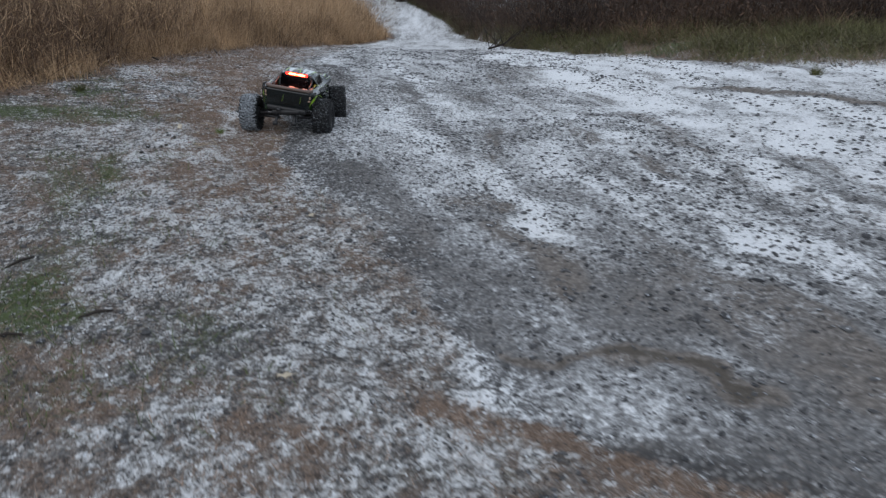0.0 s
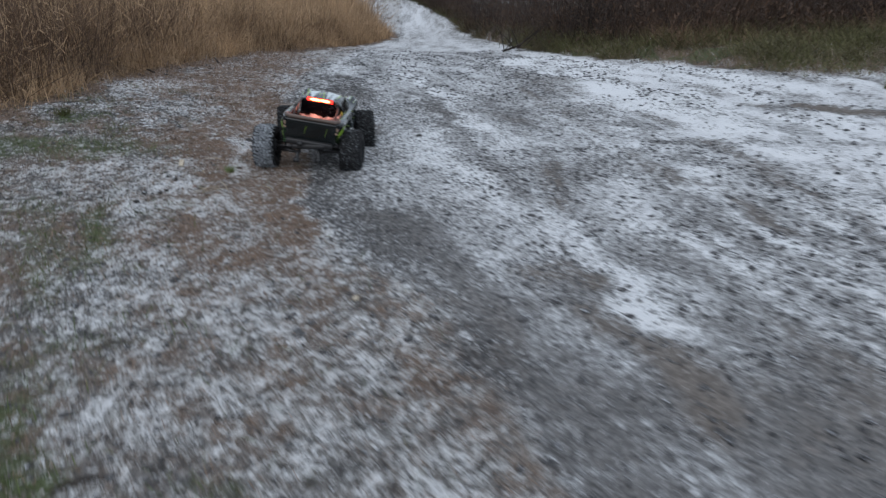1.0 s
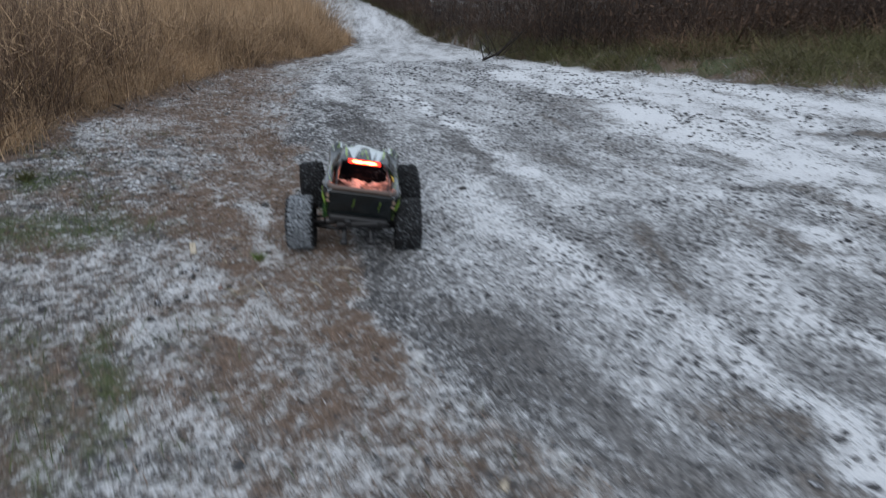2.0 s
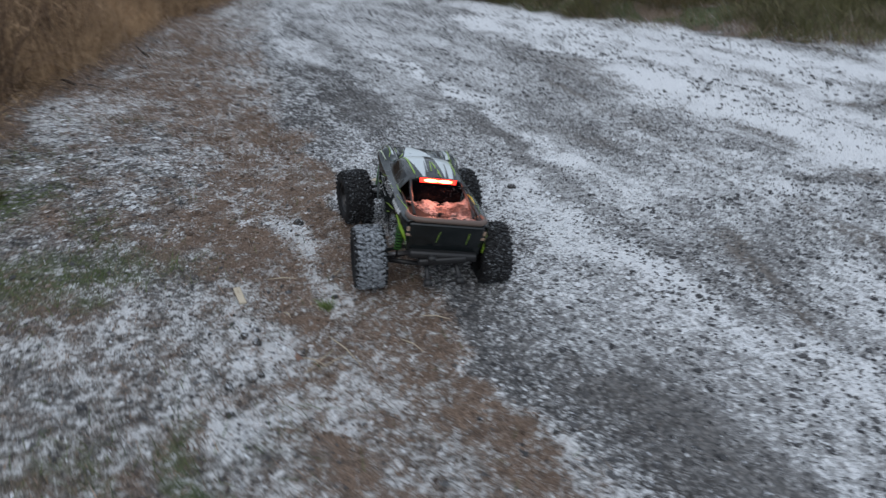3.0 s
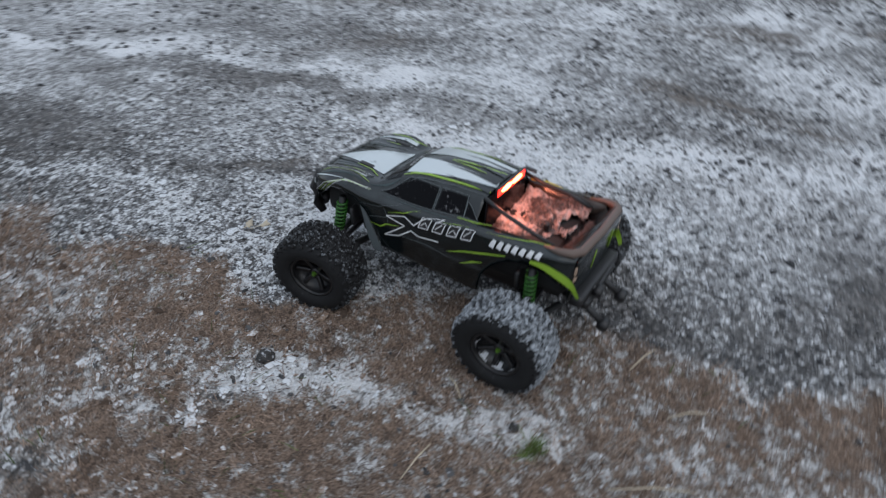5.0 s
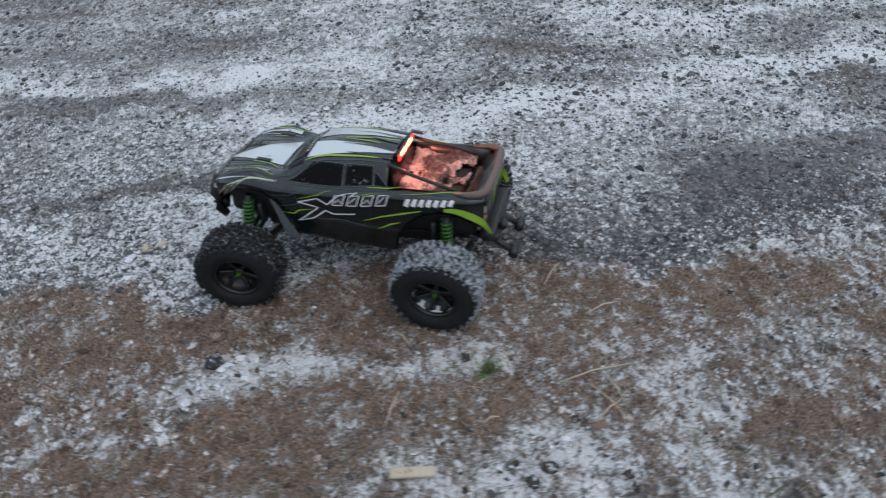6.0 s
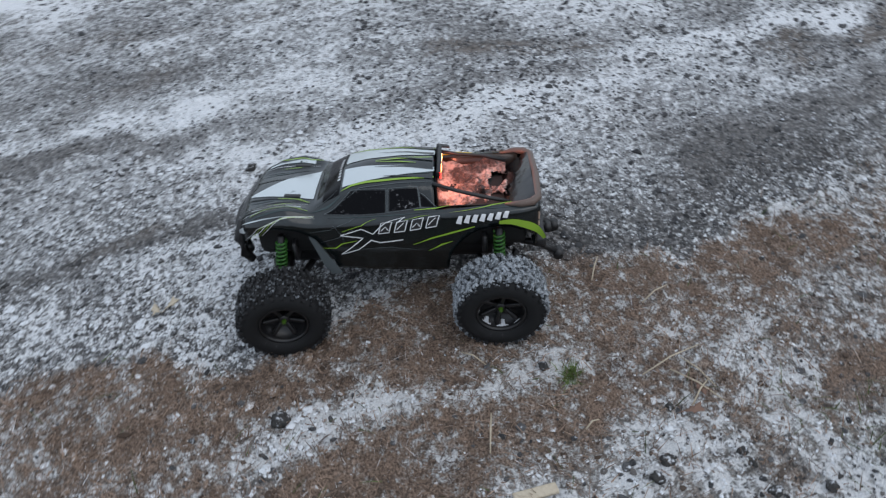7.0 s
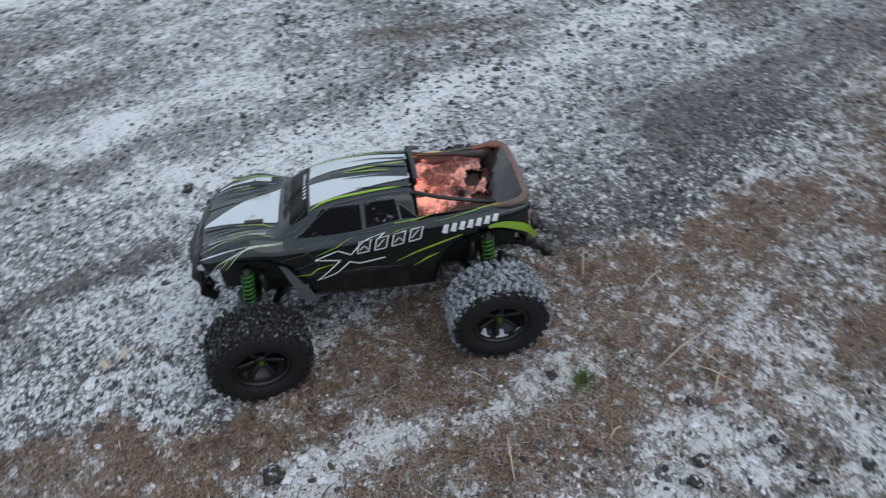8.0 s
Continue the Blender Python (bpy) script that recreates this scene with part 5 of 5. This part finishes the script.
    # cab back and light bar
    bm = box(bmesh.new(), (.182, .006, .088), pose(0, -.104, .252), .003)
    under("cab_back", bm, GLASS, "dark rear window of the cab")
    under("light_bar", box(bmesh.new(), (.122, .006, .016), pose(0, -.1095, .300), .002), TRIM, "black housing of the rear light bar")
    hood = box(bmesh.new(), (.128, .0075, .0016), pose(0, -.1125, .3098, -4), .0006)
    for a in (-1, 1):
        box(hood, (.0016, .005, .010), pose(.0632 * a, -.1115, .303), .0006)
    under("light_hood", hood, TRIM, "black lip round the light bar")
    under("lens_rim", box(bmesh.new(), (.122, .002, .017), pose(0, -.1136, .300), .0006), LED_RIM, "glowing red lens")
    for sx in (-1, 1):
        lens = bmesh.new()
        bmesh.ops.create_uvsphere(lens, u_segments=20, v_segments=10, radius=1.0, matrix=pose(.0235 * sx, -.1142, .300) @ Matrix.Diagonal((.0245, .0024, .0056, 1)))
        under("led_lens", lens, LED, "glowing red-white light")
    under("roof_fin", box(bmesh.new(), (.018, .028, .005), pose(.084, -.118, .298, 16, 8, 20), .002), TRIM, "small torn black flap")
    # torn, crumpled load bed liner with two holes
    bm = bmesh.new()
    nx, ny = 84, 76
    grid = {}
    for i in range(nx + 1):
        for j in range(ny + 1):
            px, py = -.104 + .210 * i / nx, -.106 - .185 * j / ny
            lift = .013 * noise.noise(Vector((px, py * .8, 0)) * 22) + .013 * abs(noise.noise(Vector((px, py, 3)) * 44)) + .006 * abs(noise.noise(Vector((px, py, 7)) * 120))
            grid[i, j] = (px, py, 0.2175 + lift + .022 * max(0, (px - .045) / .06) ** 2)
    made = {k: bm.verts.new(p) for k, p in grid.items()}
    for i in range(nx):
        for j in range(ny):
            px, py = grid[i, j][:2]
            ragged = .011 * (float(vnoise(px, py, .012, 53)) - .5) + .005 * (float(vnoise(px, py, .005, 54)) - .5)
            holes = ((.048, -.240, .030, .020), (-.052, -.238, .038, .024), (-.086, -.196, .026, .062))
            if py < -.258 + ragged or any(math.hypot((px - hx) / rx, (py - hy) / ry) + ragged * 40 < 1 for hx, hy, rx, ry in holes):
                continue
            bm.faces.new((made[i, j], made[i + 1, j], made[i + 1, j + 1], made[i, j + 1]))
    bmesh.ops.delete(bm, geom=[p for p in bm.verts if not p.link_faces], context="VERTS")
    liner = under("bed_liner", bm, LINER, "crumpled, torn load bed floor lit red by the lights")
    liner.modifiers.new("thickness", "SOLIDIFY").thickness = .0012
    for a in (-1, 1):
        bm = bmesh.new()
        rows = [[bm.verts.new((a * qx, qy, qz)) for qx, qz in ((.1165, .2570), (.1090, .2520), (.1050, .238), (.1040, .214))] for qy in (-.106, -.15, -.20, -.25, -.292)]
        for p, q in zip(rows[:-1], rows[1:]):
            for k in range(3):
                bm.faces.new((p[k], p[k + 1], q[k + 1], q[k]))
        under("bed_wall", bm, BED_WALL, "smooth brown inside of the bed wall").modifiers.new("thickness", "SOLIDIFY").thickness = .0016
    scrap = bmesh.new()
    for qx, qy, turn in ((-.088, -.200, 10), (-.080, -.222, -25)):
        box(scrap, (.018, .030, .003), pose(qx, qy, .212, 8, -14, turn), .001)
    under("liner_scrap", scrap, LINER, "torn scrap of the bed floor")
    under("bed_clip", box(bmesh.new(), (.012, .012, .014), pose(.0, -.205, .226), .003), TRIM)
    # added plate, painted near-black as the shade below the bed's holes
    under("bed_shade", box(bmesh.new(), (.205, .19, .010), pose(0, -.200, .184), .004), SHADE_BLACK, "near-black filler plate for the shade under the torn bed")
    bm = tube(bmesh.new(), [(.108, -.112, .262), (.1135, -.145, .2635), (.1165, -.185, .2600)], [.0016, .0030, .0008], 6)
    under("amber_streak", bm, AMBER, "yellow streak inside the bed wall")
    # tailgate: sloped inner panel, outer panel, thick rounded top rail
    bm = box(bmesh.new(), (.212, .004, .078), pose(0, -.2850, .2405, 52), .0015)
    under("tailgate_panel", bm, GLOSS, "glossy black inner tailgate panel")
    bm = box(bmesh.new(), (.236, .010, .100), pose(0, -.318, .198, 4), .006)
    under("tailgate", bm, PAINT, "black tailgate with thin green lines")
    bm = tube(bmesh.new(), [(-.118, -.250, .2555), (-.123, -.284, .258), (-.117, -.308, .259), (-.100, -.320, .259), (0, -.324, .260), (.100, -.320, .259), (.117, -.308, .259), (.123, -.284, .258), (.118, -.250, .2555)],
              [.003, .0075, .009, .009, .0085, .009, .009, .0075, .003], 10)
    under("tailgate_rail", bm, RAIL, "scuffed reddish tailgate rail")
    for px, lean_ in ((-.025, 12), (.07, 8)):
        under("tailgate_line", box(bmesh.new(), (.0012, .002, .040), pose(px, -.3245, .205, 4, lean_)), LIME, "thin green line")
    bm = box(bmesh.new(), (.215, .030, .026), pose(0, -.326, .146), .008)
    under("bumper_step", bm, TRIM, "dusty black bumper step")
    # grey skid flaps behind the front arches
    for a in (-1, 1):
        bm = bmesh.new()
        outline = [(.173, .212), (.160, .205), (.112, .112), (.135, .110), (.150, .135)]
        for off in (0, .003):
            f = bm.faces.new([bm.verts.new((a * (.1475 - off - .05 * max(0, .15 - z)), y, z)) for y, z in outline])
        bm.verts.ensure_lookup_table()
        n = len(outline)
        for k in range(n):
            bm.faces.new((bm.verts[k], bm.verts[(k + 1) % n], bm.verts[n + (k + 1) % n], bm.verts[n + k]))
        under("arch_flap", bm, GREY, "dull grey flap behind the wheel arch", smooth=False)
    # the light that the bar throws on the bed
    lamp = bpy.data.lights.new("light_bar_glow", "AREA")
    lamp.shape, lamp.size, lamp.size_y, lamp.energy, lamp.color = "RECTANGLE", .11, .012, .30, (1.0, .27, .16)
    glow = new("light_bar_glow", lamp)
    glow.matrix_world = truck.matrix_basis @ body.matrix_basis @ look((0, -.119, .300), (0, -.23, .225))
    return truck


build_truck()


# ---- single things lying about ----
def stone(name, x, y, size, material, label, category, flat=.75, seed=1):
    bm, r = bmesh.new(), random.Random(seed)
    bmesh.ops.create_icosphere(bm, subdivisions=3, radius=1.0)
    for p in bm.verts:
        d = 1 + .55 * noise.noise(p.co * 1.1 + Vector((seed * 3.7, 0, 0))) + .4 * noise.noise(p.co * 2.6 + Vector((0, seed, 0)))
        p.co = Vector((p.co.x * d, p.co.y * d * .85, p.co.z * d * flat)) * size
    ob = part(name, bm, material, None, "", pose(x, y, float(relief(np.array([x]), np.array([y]))[0]) + size * flat * .55, 0, 0, r.uniform(0, 360)))
    return tagged(ob, label, category)


for k, (sx, sy, size) in enumerate(((-.785, 4.735, .021), (.14, 4.95, .017), (-.948, 3.983, .015), (-.985, 4.012, .013), (-.94, 3.84, .010), (-.96, 3.828, .009), (-1.02, 3.81, .012), (-1.02, 3.71, .012), (-.82, 3.94, .009), (-.71, 4.18, .011))):
    tagged(stone("clod", sx, sy, size, CLOD, "dark lump of earth lying on the snow", "clod", .6, k + 1), group="dark clods on the verge")


def stick(name, pts, radii, material, label, category):
    return tagged(part(name, tube(bmesh.new(), pts, radii, 6), material), label, category)


def on_ground(x, y, up=.006):
    return (x, y, float(ground_z(x, y)) + up)


stick("twig", [on_ground(-1.69, 7.56, .055), on_ground(-1.65, 7.49, .03), on_ground(-1.60, 7.41, .01)], [.004, .008, .009], BARK, "short dark twig on the matted grass", "twig")
stick("twig", [on_ground(-1.96, 6.60, .02), on_ground(-1.92, 6.57, .016), on_ground(-1.88, 6.54, .008)], [.005, .009, .007], BARK, "short dark twig beside the tall grass", "twig")
for ax, ay, bx, by in ((-1.01, 2.44, -.96, 2.53), (-.64, 2.13, -.56, 2.18), (-.83, 2.02, -.75, 2.04)):
    stick("twig", [on_ground(ax, ay, .012), on_ground((ax + bx) / 2, (ay + by) / 2 + .006, .016), on_ground(bx, by, .010)], [.003, .0055, .004], BARK, "short dark twig lying on the snowy verge", "twig")
for ax, ay, bx, by in ((-.71, 3.89, -.79, 3.84), (-.82, 4.30, -.91, 4.31), (-.87, 4.12, -.85, 4.09), (-.66, 4.35, -.70, 4.30), (-.55, 3.93, -.50, 3.86), (-.47, 4.03, -.39, 4.0), (-.74, 3.92, -.83, 3.83), (-.83, 3.90, -.77, 3.85), (-.75, 3.98, -.68, 3.84)):
    stick("straw_stalk", [on_ground(ax, ay, .014), on_ground((ax + bx) / 2 + .004, (ay + by) / 2, .020), on_ground(bx, by, .014)], [.0016, .002, .0012], PALE_WOOD, "pale dead grass stalk lying flat", "stalk")

# a chip of pale wood and two oak leaves
tagged(part("wood_chip", box(bmesh.new(), (.022, .085, .008), None, .003), PALE_WOOD, None, "", pose(-.995, 4.235, .012, 4, 3, 14)), "pale splinter of wood lying in the snow", "wood chip")


def leaf(x, y, turn):
    bm = bmesh.new()
    pts = []
    for k in range(20):
        a = 6.28318 * k / 20
        r = .010 * (1 + .28 * math.cos(5 * a)) * (1.35 if abs(math.cos(a)) > .7 else .9)
        pts.append((r * math.cos(a) * 1.3, r * math.sin(a), .003 * math.sin(2 * a) + .004 * math.cos(a) ** 2))
    rim = [bm.verts.new(p) for p in pts]
    mid = bm.verts.new((0, 0, .001))
    for a, b in zip(rim, rim[1:] + rim[:1]):
        bm.faces.new((a, b, mid))
    tube(bm, [(.02, 0, .003), (.034, .002, .005)], .0008, 5)
    ob = part("dead_leaf", bm, OAK_LEAF, None, "", pose(x, y, float(ground_z(x, y)) + .014, 6, 5, turn))
    ob.modifiers.new("thickness", "SOLIDIFY").thickness = .0008
    return tagged(ob, "curled brown dead leaf on the matted grass", "leaf")


leaf(-.79, 3.87, 30)
leaf(-.84, 3.90, 100)


for lx, ly, turn in ((-.445, 5.085, 20), (-.428, 5.05, 150), (-.08, 2.92, 60), (0, 1.85, 10)):
    ob = leaf(lx, ly, turn)
    ob.data.materials[0] = PALE_WOOD
    tagged(ob, "small pale dead leaf lying on the snow", "leaf")


def tuft(x, y, n, height, label, material):
    px, py = x + rng.normal(0, height * .24, n), y + rng.normal(0, height * .24, n)
    return raw("grass_tuft", *blades(px, py, relief(px, py), rng.uniform(.5, 1, n) * height, np.full(n, height * .06), rng.uniform(.1, 1.0, n), rng.uniform(0, .8, n), 3), material, label, "grass tuft", "")


FRESH = blade_material("fresh_green", (.05, .08, .02), (.20, .27, .08), across=8.0)
tuft(-.740, 4.125, 110, .040, "small fresh green tuft in the brown grass", FRESH)
tuft(3.58, 5.96, 120, .09, "green tuft standing alone in the snow", GREEN)
tuft(-1.85, 4.95, 140, .06, "dark green tuft on the verge", GREEN)

# fallen branch at the edge of the far bank
bm, r = bmesh.new(), random.Random(5)
tube(bm, [on_ground(1.5, 11.8, .02), on_ground(1.8, 12.25, .07), on_ground(2.3, 12.75, .14), on_ground(3.0, 13.2, .2)], [.016, .014, .010, .005], 7)
for k in range(22):
    t = r.random()
    sx, sy = 1.5 + 1.3 * t, 11.8 + 1.3 * t
    ex, ey, up = sx + r.uniform(-.35, .5), sy + r.uniform(-.3, .4), r.uniform(.1, .45)
    tube(bm, [on_ground(sx, sy, .02 + .13 * t), on_ground((sx + ex) / 2, (sy + ey) / 2, up * .7), on_ground(ex, ey, up)], [.008, .006, .002], 5)
tagged(part("fallen_branch", bm, BARK), "dark bare fallen branch at the foot of the bank", "branch")
